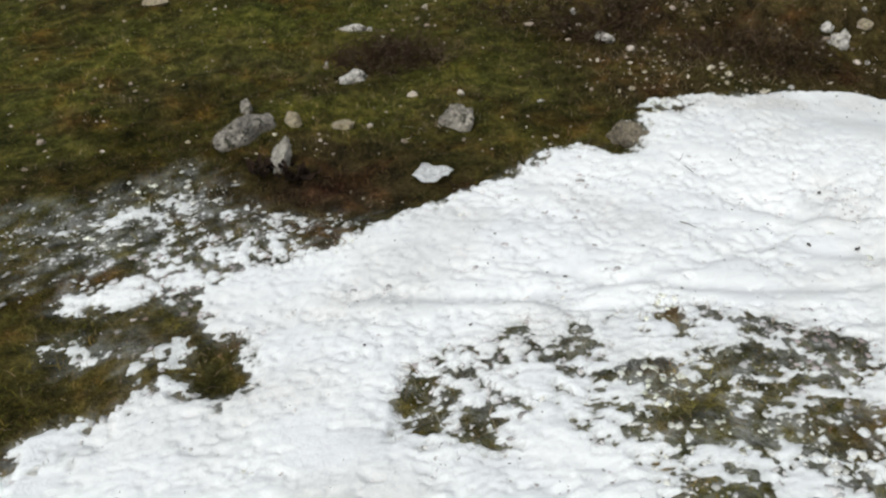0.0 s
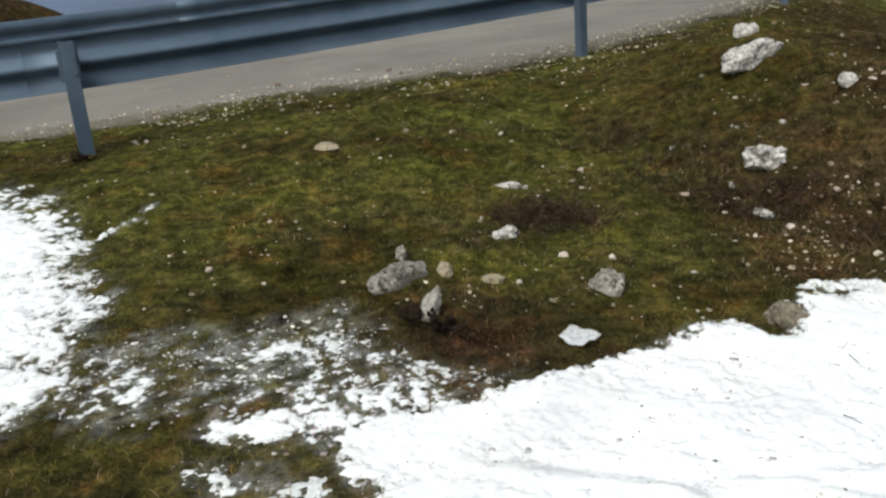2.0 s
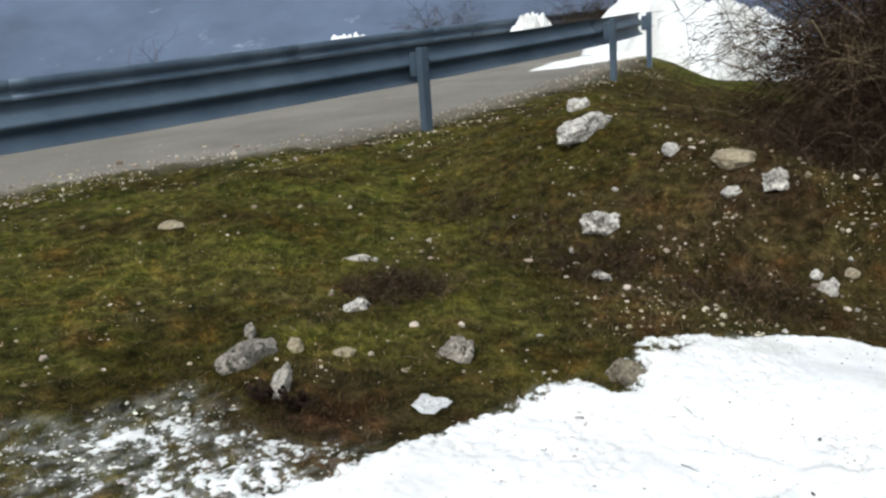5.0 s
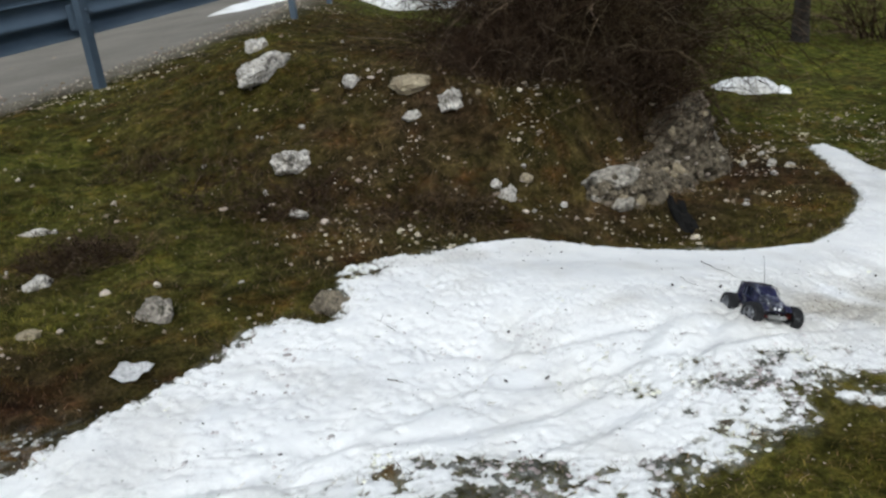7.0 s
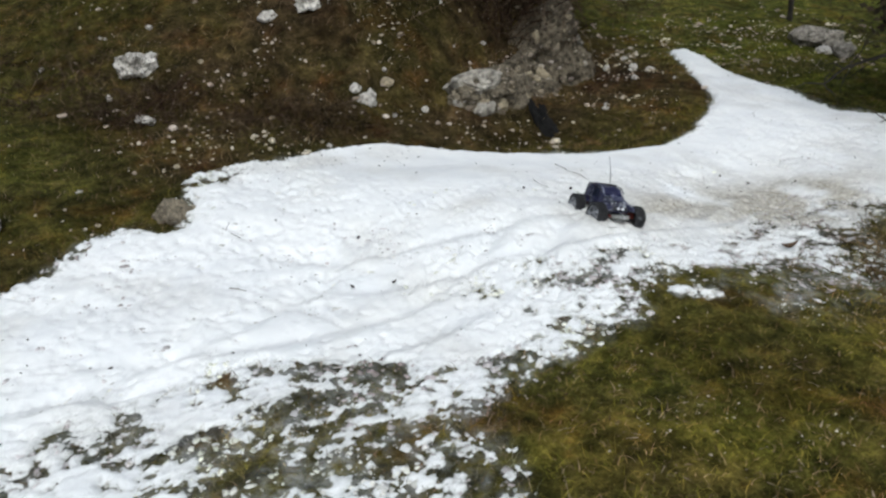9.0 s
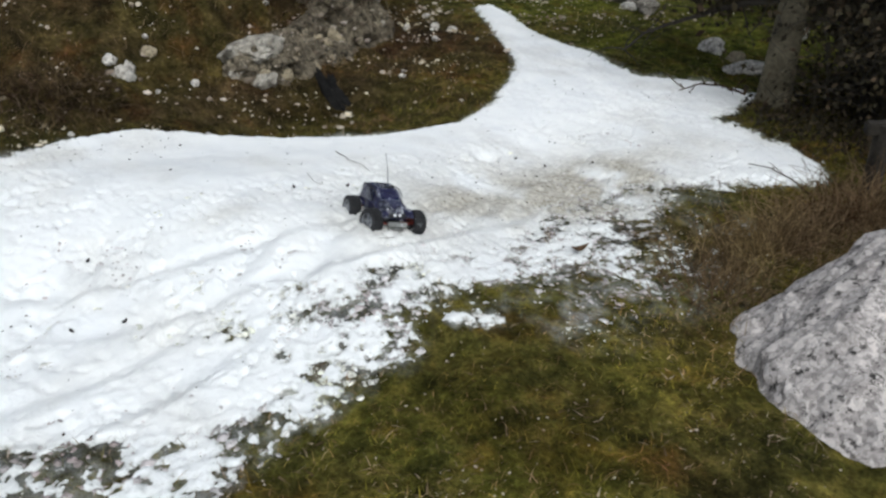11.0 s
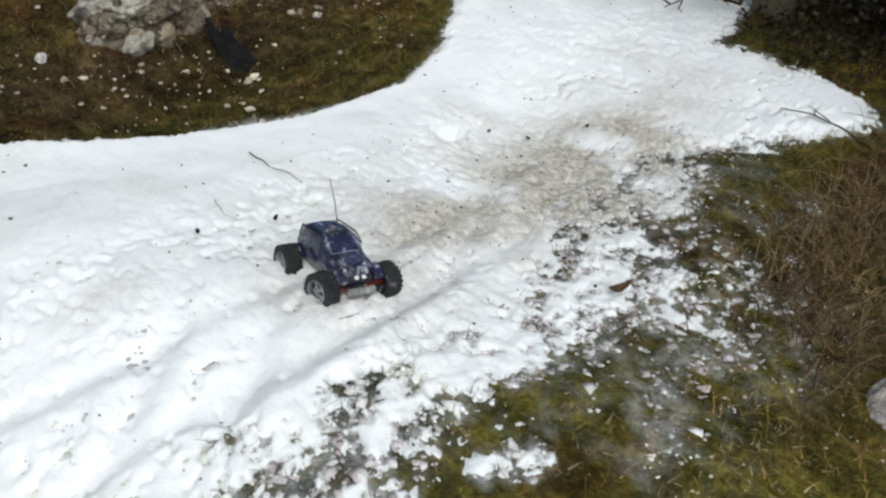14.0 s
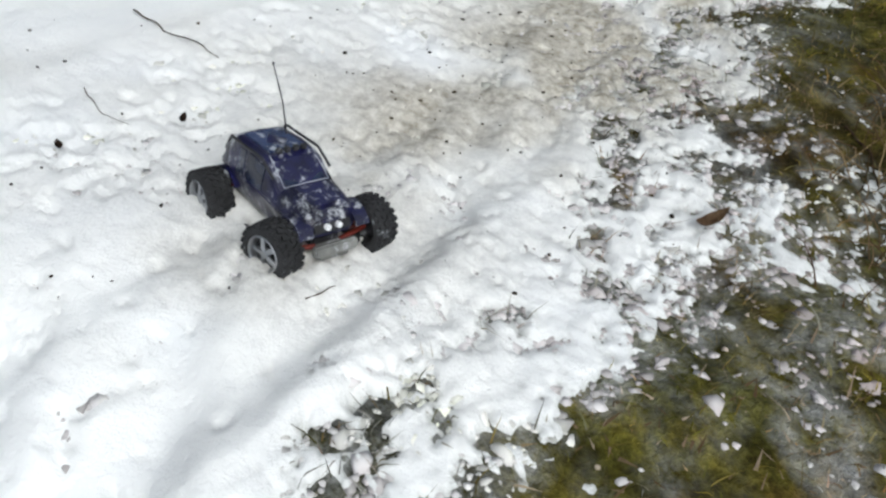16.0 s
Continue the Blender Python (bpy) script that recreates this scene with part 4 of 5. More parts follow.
# ---------------------------------------------------------------- turf, pebbles, snow crumbs
def scatter(n, x0, x1, y0, y1, weight):
    x, y = rng.uniform(x0, x1, n), rng.uniform(y0, y1, n)
    k = rng.uniform(0, 1, n) < weight(x, y)
    return x[k], y[k]


def blades(name, x, y, length, width, lean, mat_, label, cat):
    """Bent grass blades, two faces each."""
    n = len(x)
    z = ground_z(x, y) - 0.004
    a, b = rng.uniform(0, 2 * np.pi, n), rng.uniform(0, 2 * np.pi, n)
    w = np.stack([np.cos(a), np.sin(a), np.zeros(n)], -1) * width[:, None] * 0.5
    ln = lean * rng.uniform(0.3, 1.3, n)
    d = np.stack([np.cos(b) * ln, np.sin(b) * ln, np.ones(n)], -1)
    root = np.stack([x, y, z], -1)
    mid = root + d * (length * 0.55)[:, None]
    tip = mid + (d * np.array([2.2, 2.2, 0.55])) * (length * 0.45)[:, None]
    co = np.stack([root - w, root + w, mid + w * 0.7, mid - w * 0.7, tip], 1).reshape(-1, 3)
    k = np.arange(n)[:, None] * 5
    tri = np.concatenate([k + [0, 1, 2], k + [0, 2, 3], k + [3, 2, 4]], 1).reshape(-1, 3)
    me = raw_mesh(name, co, tri, False)
    c = snow_cover(x, y)
    frost = 0.45 * sstep(-0.85, 0.0, snow_edge(x, y, c)) * sstep(0.03, 0.20, c) * sstep(0.36, 0.60, fbm(x, y, 0.06, 3, 76))
    value_layer(me, "frost", np.repeat(frost, 5))
    value_layer(me, "lush", np.repeat(lush(x, y), 5))
    value_layer(me, "dry", np.repeat(np.clip(dryness(x, y), 0, 1), 5))
    value_layer(me, "worn", np.repeat(worn(x, y), 5))
    return tagged(mesh_part(name, me, mat_), label, cat, kind="stuff")


def turf_weight(x, y):
    c = snow_cover(x, y)
    tuft = sstep(0.30, 0.62, fbm(x, y, 0.30, 4, 71))
    return sstep(0.12, -0.12, snow_edge(x, y, c)) * (crevice(x, y) < 0.5) * (road_offset(x, y) - verge(x) + 0.5 * fbm(x, y, 0.4, 3, 45) < 0.25) * (0.30 + 0.70 * tuft) * sstep(9.5, 3.0, np.hypot(x - 1, y))


tx, ty = scatter(520000, -3.2, 6.8, 0.5, 8.8, turf_weight)
tl = rng.uniform(0.010, 0.030, len(tx)) * (0.6 + 0.9 * fbm(tx, ty, 0.4, 3, 72))
blades("grass", tx, ty, tl, rng.uniform(0.0016, 0.0034, len(tx)) * (0.7 + 0.10 * np.hypot(tx, ty)), 0.9, BLADES, "short mossy green winter grass", "grass")


def straw_weight(x, y):
    bank = sstep(0.7, 1.3, x) * sstep(3.2, 3.6, y) * sstep(5.6, 4.4, y) * sstep(4.2, 3.2, x)
    right = sstep(2.3, 2.8, x) * sstep(1.35, 1.1, y)
    weed = np.exp(-((x - 0.28) / 0.26) ** 2 - ((y - 3.88) / 0.20) ** 2)
    return np.clip(0.45 * bank + 0.5 * right + weed, 0, 1) * (snow_cover(x, y) < 0.15) * sstep(0.35, 0.6, fbm(x, y, 0.22, 3, 73))


tx, ty = scatter(26000, -2.6, 5.5, 0.5, 7.0, lambda x, y: turf_weight(x, y) * sstep(0.45, 0.7, fbm(x, y, 0.18, 3, 75)))
blades("fallen_stalks", tx, ty, rng.uniform(0.008, 0.022, len(tx)), rng.uniform(0.0014, 0.0030, len(tx)), 2.6, PALE, "pale dead stalks lying in the turf", "grass")
tx, ty = scatter(60000, 0.4, 4.4, 0.5, 5.6, straw_weight)
blades("dead_grass", tx, ty, rng.uniform(0.03, 0.085, len(tx)), rng.uniform(0.0014, 0.003, len(tx)), 1.0, STRAW, "brown matted dead grass on the bank", "grass")

tx, ty = scatter(11000, 0.6, 3.3, 0.4, 1.75, lambda x, y: 0.9 * sstep(0.45, 0.1, snow_cover(x, y)) * sstep(0.42, 0.62, fbm(x, y, 0.12, 3, 74)))
blades("straw_litter", tx, ty, rng.uniform(0.003, 0.009, len(tx)), rng.uniform(0.003, 0.0075, len(tx)), 3.0, PALE, "pale bits of straw lying on the moss", "grass")
tx, ty = scatter(900, 0.9, 3.4, 0.5, 1.8, lambda x, y: sstep(0.4, 0.1, snow_cover(x, y)) * sstep(0.40, 0.62, fbm(x, y, 0.16, 3, 78)))

LEFT_X, LEFT_Y = tx, ty

ICO = bmesh.new()
bmesh.ops.create_icosphere(ICO, subdivisions=1, radius=1.0)
LUMP_V = np.array([v.co[:] for v in ICO.verts])
LUMP_F = np.array([[v.index for v in f.verts] for f in ICO.faces])
ICO.free()


def crumbs(name, x, y, z, size, mat_, label, cat, flat=0.7, jag=0.28, smooth=True):
    """Many small lumps in one mesh."""
    n = len(x)
    v = LUMP_V[None] * (1 + jag * rng.uniform(-1, 1, (n, len(LUMP_V), 1)))
    sc = size[:, None] * np.stack([rng.uniform(0.7, 1.35, n), rng.uniform(0.7, 1.35, n), rng.uniform(0.5, 1.0, n) * flat], -1)
    a = rng.uniform(0, 2 * np.pi, n)
    v = v * sc[:, None]
    c, s_ = np.cos(a)[:, None], np.sin(a)[:, None]
    v = np.stack([v[..., 0] * c - v[..., 1] * s_, v[..., 0] * s_ + v[..., 1] * c, v[..., 2]], -1)
    v = v + np.stack([x, y, z], -1)[:, None]
    f = (LUMP_F[None] + (np.arange(n) * len(LUMP_V))[:, None, None]).reshape(-1, 3)
    me = raw_mesh(name, v.reshape(-1, 3), f, smooth)
    return tagged(mesh_part(name, me, mat_), label, cat, kind="stuff")


def crumb_weight(x, y):
    c = snow_cover(x, y)
    e = snow_edge(x, y, c)
    rim = sstep(-0.42, -0.02, e) * sstep(0.25, 0.02, e) * sstep(0.10, 0.3, c)
    strewn = 0.75 * c * sstep(0.05, 0.14, c) * sstep(0.15, -0.05, e) * sstep(0.38, 0.62, fbm(x, y, 0.07, 3, 80))
    return (0.36 + 0.64 * sstep(1.2, 1.8, x) * sstep(2.3, 1.9, y)) * np.maximum(rim, strewn)


tx, ty = scatter(300000, -2.6, 3.9, 0.7, 3.4, crumb_weight)
tz = rng.lognormal(-5.45, 0.55, len(tx)).clip(0.0018, 0.0130)
crumbs("snow_crumbs", tx, ty, surface(tx, ty) - tz * 0.12, tz, CRUMB, "loose crumbs of wet granular snow", "snow", 0.46, 0.60)


tz = rng.lognormal(-6.1, 0.35, len(LEFT_X)).clip(0.0012, 0.0040)
crumbs("grit", LEFT_X, LEFT_Y, ground_z(LEFT_X, LEFT_Y) + 0.006, tz, PEBBLE, "last pale grains caught in the moss", "grit", 0.7, 0.5)


def stone_weight(x, y):
    bank = sstep(0.8, 1.6, x) * sstep(3.1, 3.6, y) * sstep(5.4, 4.6, y)
    edge = np.exp(-((road_offset(x, y) - verge(x) + 0.15) / 0.35) ** 2)
    right = 0.40 * sstep(3.5, 4.0, x) * sstep(4.9, 4.4, x) * sstep(3.1, 3.5, y) * sstep(5.2, 4.4, y)
    mid = 0.5 * np.exp(-((x - 0.2) / 0.5) ** 2 - ((y - 3.2) / 0.45) ** 2)
    return np.clip(0.10 * sstep(4.8, 3.8, x) + 0.02 + 0.95 * bank + 0.9 * edge + right + mid, 0, 1) * (snow_cover(x, y) < 0.15) * (0.12 + sstep(0.48, 0.66, fbm(x, y, 0.30, 4, 83)))


tx, ty = scatter(62000, -4.5, 7.5, 2.0, 11.5, stone_weight)
tz = rng.lognormal(-5.40, 0.62, len(tx)).clip(0.002, 0.019)
crumbs("pebbles", tx, ty, ground_z(tx, ty) + tz * 0.35, tz, PEBBLE, "scattered pale limestone pebbles in the turf", "pebbles", 0.8, 0.5, smooth=False)
tx, ty = scatter(40000, -6, 7, 4.5, 16, lambda x, y: np.exp(-((road_offset(x, y) - verge(x) - 0.45) / 0.25) ** 2))
tz = rng.lognormal(-5.2, 0.55, len(tx)).clip(0.003, 0.028)
crumbs("road_gravel", tx, ty, road_z(tx) + 0.015 + tz * 0.2, tz, PEBBLE, "loose gravel along the road edge", "gravel", 0.8)


for face in OUTCROPS:
    co = np.array([(face.matrix_world @ v.co)[:] for v in face.data.vertices])
    co = co[co[:, 2] > land_h(co[:, 0], co[:, 1]) - 0.01]
    co = co[rng.choice(len(co), min(len(co), 420), replace=False)]
    tz = rng.lognormal(-4.85, 0.55, len(co)).clip(0.003, 0.035)
    crumbs("embedded_pebbles", co[:, 0], co[:, 1], co[:, 2] - 0.3 * tz, tz, RUBBLE, "pale pebbles bedded in the rock face", "pebbles", 0.9, 0.45)


def bits_weight(x, y):
    c = snow_cover(x, y)
    crest = np.exp(-((x - 1.75) / 0.35) ** 2 - ((y - 3.15) / 0.12) ** 2)
    tan = np.exp(-((x - 2.9) / 0.55) ** 2 - ((y - 2.02) / 0.25) ** 2)
    return (c > 0.5) * np.clip(0.08 + 0.9 * crest + 0.75 * tan, 0, 1)


tx, ty = scatter(10000, -1.2, 5.0, 0.9, 4.0, bits_weight)
tz = rng.lognormal(-6.15, 0.45, len(tx)).clip(0.0010, 0.0050)
crumbs("dirt_bits", tx, ty, surface(tx, ty) + tz * 0.25, tz, DIRT, "dark bits of soil and bark on the snow", "debris", 0.6)

SMALL = random.Random(5)
for k in range(46):
    while True:
        x, y = SMALL.uniform(-1.6, 4.6), SMALL.uniform(2.9, 6.4)
        if float(snow_cover(np.array([x]), np.array([y]))[0]) < 0.1 and float(road_offset(x, y)) < -0.3 and SMALL.random() < (0.9 if x > 1.2 and y < 5 else 0.25):
            break
    w = SMALL.uniform(0.010, 0.028)
    rock("stone", x, y, (w, w * SMALL.uniform(0.6, 0.9), w * SMALL.uniform(0.5, 0.8)), 200 + k, SMALL.choice((ROCK_WHITE, ROCK_TAN, ROCK_WHITE)),
         "small pale limestone stone in the turf", "stone", (0, 0, SMALL.uniform(0, 360)), 0.3, 2, 0.25, 7, "small stones on the bank")


# ---------------------------------------------------------------- brambles, shrubs, trees
def wander(r, start, heading, length, steps, bend, droop):
    p, d, out = Vector(start), Vector(heading).normalized(), []
    for k in range(steps + 1):
        out.append(p[:])
        d = (d + Vector((r.gauss(0, bend), r.gauss(0, bend), r.gauss(0, bend) - droop * (k + 1) / steps))).normalized()
        p = p + d * (length / steps)
    return out


def thicket(name, centre, radii, height, stems, twigs, seed, label, category, mats=(None, None), thick=0.006, group="", leaves=0, lean=0.45):
    """A leafless tangle: arching stems with side twigs."""
    r = random.Random(seed)
    thing = tagged(new(name), label, category, group=group)
    main, side, ends = [], [], []
    for _ in range(stems):
        a, q = r.uniform(0, 6.283), math.sqrt(r.random())
        x, y = centre[0] + radii[0] * q * math.cos(a), centre[1] + radii[1] * q * math.sin(a)
        z = float(land_h(x, y)) - 0.03
        h = height * r.uniform(0.45, 1.15) * (1.1 - 0.45 * q)
        line = wander(r, (x, y, z), (r.gauss(0, lean) + min(0.4, lean) * q * math.cos(a), r.gauss(0, lean) + min(0.4, lean) * q * math.sin(a), 1.0), h * 1.35, 7, 0.19, 0.38)
        t = thick * r.uniform(0.5, 1.3)
        main.append((line, np.linspace(t, t * 0.3, len(line))))
        ends.append(line)
    for _ in range(twigs):
        line = r.choice(ends)
        k = r.randrange(2, len(line))
        tw = wander(r, line[k], (r.gauss(0, 1), r.gauss(0, 1), r.gauss(0.2, 0.7)), height * r.uniform(0.12, 0.40), 3, 0.34, 0.14)
        t = thick * r.uniform(0.20, 0.50)
        side.append((tw, np.linspace(t, t * 0.4, len(tw))))
    tagged(mesh_part("stem_tangle", tubes("stem_tangle", main, 3), mats[0] or TWIG, thing), kind="stuff")
    tagged(mesh_part("twig_tangle", tubes("twig_tangle", side, 3), mats[1] or TWIG, thing), kind="stuff")
    if leaves:
        leaf_mass("foliage", [line[r.randrange(3, len(line))] for line in (r.choice(ends) for _ in range(leaves))], 0.07 * height, 0.035, thing, seed)
    return thing


def leaf_mass(name, places, spread_, size, parent, seed):
    g = np.random.default_rng(seed)
    p = np.array(places) + g.normal(0, spread_, (len(places), 3))
    n = len(p)
    u = g.normal(0, 1, (n, 3))
    u /= np.linalg.norm(u, axis=1)[:, None]
    v = np.cross(u, g.normal(0, 1, (n, 3)))
    v /= np.linalg.norm(v, axis=1)[:, None]
    s_ = size * g.uniform(0.5, 1.3, n)[:, None]
    co = np.stack([p, p + u * s_ * 0.5 + v * s_ * 0.28, p + u * s_, p + u * s_ * 0.5 - v * s_ * 0.28], 1).reshape(-1, 3)
    q = np.arange(4 * n).reshape(n, 4)
    return tagged(mesh_part(name, raw_mesh(name, co, q, False), DARKLEAF, parent), kind="stuff")


thicket("bramble_bush", (3.92, 5.30), (0.58, 0.62), 1.55, 700, 11000, 91, "dense leafless brown bramble bush on the rocky bank", "bush", thick=0.0062, lean=0.18)
thicket("bramble_bush", (4.22, 5.05), (0.34, 0.40), 1.30, 240, 2400, 98, "dense brown brambles at the end of the bank", "bush", thick=0.004, lean=0.10)
thicket("bramble_bush", (3.62, 4.62), (0.50, 0.34), 0.60, 240, 2200, 92, "brown brambles hanging over the rock face", "bush", thick=0.004)
thicket("bramble_bush", (3.72, 4.34), (0.30, 0.16), 0.34, 150, 1100, 90, "brown brambles trailing over the top of the rock face", "bush", thick=0.0042, lean=0.5)
thicket("bramble_bush", (3.25, 4.72), (0.60, 0.36), 0.52, 330, 2600, 88, "tangled brown brambles below the bush", "bush", thick=0.0045, lean=0.4)
thicket("bramble_bush", (2.95, 4.70), (0.42, 0.38), 0.40, 200, 1500, 93, "low brown brambles on the bank", "bush", thick=0.0035)
thicket("bramble_bush", (3.55, 4.70), (0.55, 0.25), 0.95, 34, 160, 99, "long pale bramble canes arching out of the bush", "bush", thick=0.0075, lean=0.75)
thicket("dead_shrub", (0.28, 3.88), (0.24, 0.17), 0.15, 300, 2400, 94, "low brown dead shrub in the turf", "shrub", thick=0.0030)
thicket("dead_shrub", (0.72, 5.05), (0.22, 0.14), 0.12, 160, 900, 112, "small dark weed clump in the grass", "shrub", thick=0.0030)
thicket("dead_shrub", (1.30, 4.12), (0.26, 0.18), 0.16, 240, 1600, 113, "brown dead shrub below a white rock", "shrub", thick=0.0032)
thicket("dead_shrub", (1.08, 4.55), (0.36, 0.26), 0.13, 260, 1500, 114, "dark matted dead stems on the bank", "shrub", thick=0.0030)
thicket("dead_shrub", (1.85, 3.72), (0.45, 0.20), 0.12, 280, 2000, 95, "matted brown stems along the snow edge", "shrub", thick=0.0027)
thicket("evergreen_shrub", (5.42, 1.22), (0.55, 0.50), 1.25, 190, 1800, 96, "dark evergreen shrub beside the tree", "shrub", (DARKWOOD, DARKWOOD), leaves=22000, lean=0.10)
thicket("evergreen_shrub", (7.75, 2.95), (0.55, 0.50), 1.30, 120, 1200, 89, "dark evergreen shrub at the meadow edge", "shrub", (DARKWOOD, DARKWOOD), leaves=12000, lean=0.10)
thicket("evergreen_shrub", (5.90, 1.45), (0.40, 0.34), 0.80, 110, 1000, 97, "dark evergreen shrub behind the tree", "shrub", (DARKWOOD, DARKWOOD), leaves=10000, lean=0.10)
for k, (x, y, h) in enumerate(((2.67, 18.8, 0.80), (6.3, 19.6, 1.15), (-4.6, 14.6, 0.95), (-7.0, 13.2, 1.3), (-8.2, 12.2, 1.3), (-2.9, 15.2, 0.8))):
    thicket("bare_shrub", (x, y), (0.6, 0.4), h + 0.5, 240, 2200, 100 + k, "bare brown shrub beyond the road", "shrub", thick=0.007, group="shrubs beyond the road")
thicket("bare_shrub", (10.3, 7.6), (0.45, 0.45), 1.3, 90, 700, 111, "dark bare shrub at the meadow edge", "shrub", thick=0.008)


def dry_clump(x, y, rx, ry, n, height, seed):
    r = random.Random(seed)
    lines = []
    for _ in range(n):
        px, py = x + r.gauss(0, rx), y + r.gauss(0, ry)
        line = wander(r, (px, py, float(land_h(px, py)) - 0.01), (r.gauss(0, 0.5), r.gauss(0, 0.5), 1), height * r.uniform(0.4, 1.2), 6, 0.15, 0.25)
        lines.append((line, np.linspace(0.0018, 0.0007, len(line))))
    ob = mesh_part("dry_grass_clump", tubes("dry_grass_clump", lines, 3), STRAW)
    return tagged(ob, "tall brown dry grass beside the boulder", "dry grass", group="dry grass by the boulder", kind="stuff")


dry_clump(3.12, 1.20, 0.16, 0.08, 560, 0.14, 121)
dry_clump(3.42, 1.16, 0.16, 0.08, 640, 0.18, 122)
dry_clump(3.78, 1.06, 0.18, 0.10, 560, 0.24, 123)
dry_clump(2.86, 1.10, 0.12, 0.06, 260, 0.12, 124)


def tree(x, y, radius, height, clear, seed, label, leaves=0, bark=None):
    r = random.Random(seed)
    thing = tagged(new("tree"), label, "tree")
    z = float(land_h(x, y))
    n, m = 28, 18
    A, U = np.meshgrid(np.linspace(0, 2 * np.pi, m, endpoint=False), np.linspace(-0.05, 1, n), indexing="ij")
    rad = radius * (1 - 0.55 * U + 0.35 * np.exp(-(U + 0.05) * 14)) * (1 + 0.12 * np.sin(3 * A + 1) + 0.10 * (fbm(A * 1.5 + 5, U * 6, 0.5, 3, seed) - 0.5))
    lean = np.array([0.05, -0.03]) * height
    px, py = x + rad * np.cos(A) + lean[0] * U, y + rad * np.sin(A) + lean[1] * U
    i = np.arange(n * m).reshape(m, n)
    j = np.roll(i, -1, 0)
    q = np.stack([i[:, :-1], j[:, :-1], j[:, 1:], i[:, 1:]], -1).reshape(-1, 4)
    mesh_part("trunk", raw_mesh("trunk", np.stack([px, py, z + U * height], -1).reshape(-1, 3), q, True), bark or BARK, thing)
    limbs, twigs, tips = [], [], []
    for k in range(26):
        u = r.uniform(clear, 1.0)
        a = r.uniform(0, 6.283)
        line = wander(r, (x + lean[0] * u, y + lean[1] * u, z + u * height), (math.cos(a), math.sin(a), r.uniform(-0.2, 0.9)), height * r.uniform(0.18, 0.36), 7, 0.14, 0.10)
        limbs.append((line, np.linspace(radius * 0.28, radius * 0.06, len(line))))
        tips.append(line)
        for _ in range(16):
            st = line[r.randrange(1, len(line))]
            tw = wander(r, st, (r.gauss(0, 1), r.gauss(0, 1), r.gauss(0, 0.8)), height * r.uniform(0.05, 0.14), 5, 0.25, 0.15)
            twigs.append((tw, np.linspace(radius * 0.07, radius * 0.02, len(tw))))
            tips.append(tw)
    for k, limb in enumerate(limbs):
        mesh_part("limb", tubes("limb", [limb], 6), DARKWOOD, thing)
    tagged(mesh_part("twig_tangle", tubes("twig_tangle", twigs, 3), DARKWOOD, thing), kind="stuff")
    if leaves:
        tips = [p for t in tips for p in t[1:] if p[2] > z + 0.44 and math.hypot(p[0] - x - 0.15, p[1] - y) < 0.62 and (p[2] > z + 0.60 or math.hypot(p[0] - x, p[1] - y) > 0.3)]
        leaf_mass("crown", [r.choice(tips) for _ in range(leaves)], 0.05, 0.055, thing, seed)
    return thing


tree(5.04, 2.02, 0.078, 2.6, 0.20, 131, "grey-barked tree with dark foliage beside the snow", 26000)
tree(9.1, 7.85, 0.10, 3.6, 0.50, 132, "bare dark tree at the edge of the meadow", bark=DARKWOOD)


# fallen leaves, strewn dark and thick to stand in for the shrub's shade too
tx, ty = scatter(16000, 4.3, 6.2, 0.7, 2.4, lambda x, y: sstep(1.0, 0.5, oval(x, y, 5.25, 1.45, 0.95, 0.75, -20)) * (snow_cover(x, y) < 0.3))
litter = tagged(new("leaf_litter_shade"), "dark fallen leaves that also stand in for shade under the evergreen shrub", "leaf litter", kind="stuff")
leaf_mass("litter_shade_layer", np.stack([tx, ty, ground_z(tx, ty) + 0.004], -1), 0.006, 0.030, litter, 151)


def stake(x, y, h, w, seed):
    thing = tagged(new("fence_stake"), "dark weathered wooden stake in the meadow", "stake")
    bm = bmesh.new()
    z = float(land_h(x, y))
    bmesh.ops.create_cone(bm, cap_ends=True, segments=10, radius1=w / 2, radius2=w * 0.42, depth=h + 0.2, matrix=Matrix.Translation((x, y, z + h / 2 - 0.1)))
    for v in bm.verts:
        v.co += Vector((noise.noise(v.co * 9), noise.noise(v.co * 9 + Vector((5, 5, 5))), 0)) * 0.01
    part("shaft", bm, DARKWOOD, thing)
    bm = bmesh.new()
    box(bm, (w * 0.6, w * 1.7, 0.05), pose(x, y, z + h * 0.93, 0, 0, 40), 0.006)
    part("cross_piece", bm, DARKWOOD, thing)
    return thing


stake(7.0, 4.6, 0.50, 0.050, 1)
stake(4.13, 1.16, 0.30, 0.085, 2)


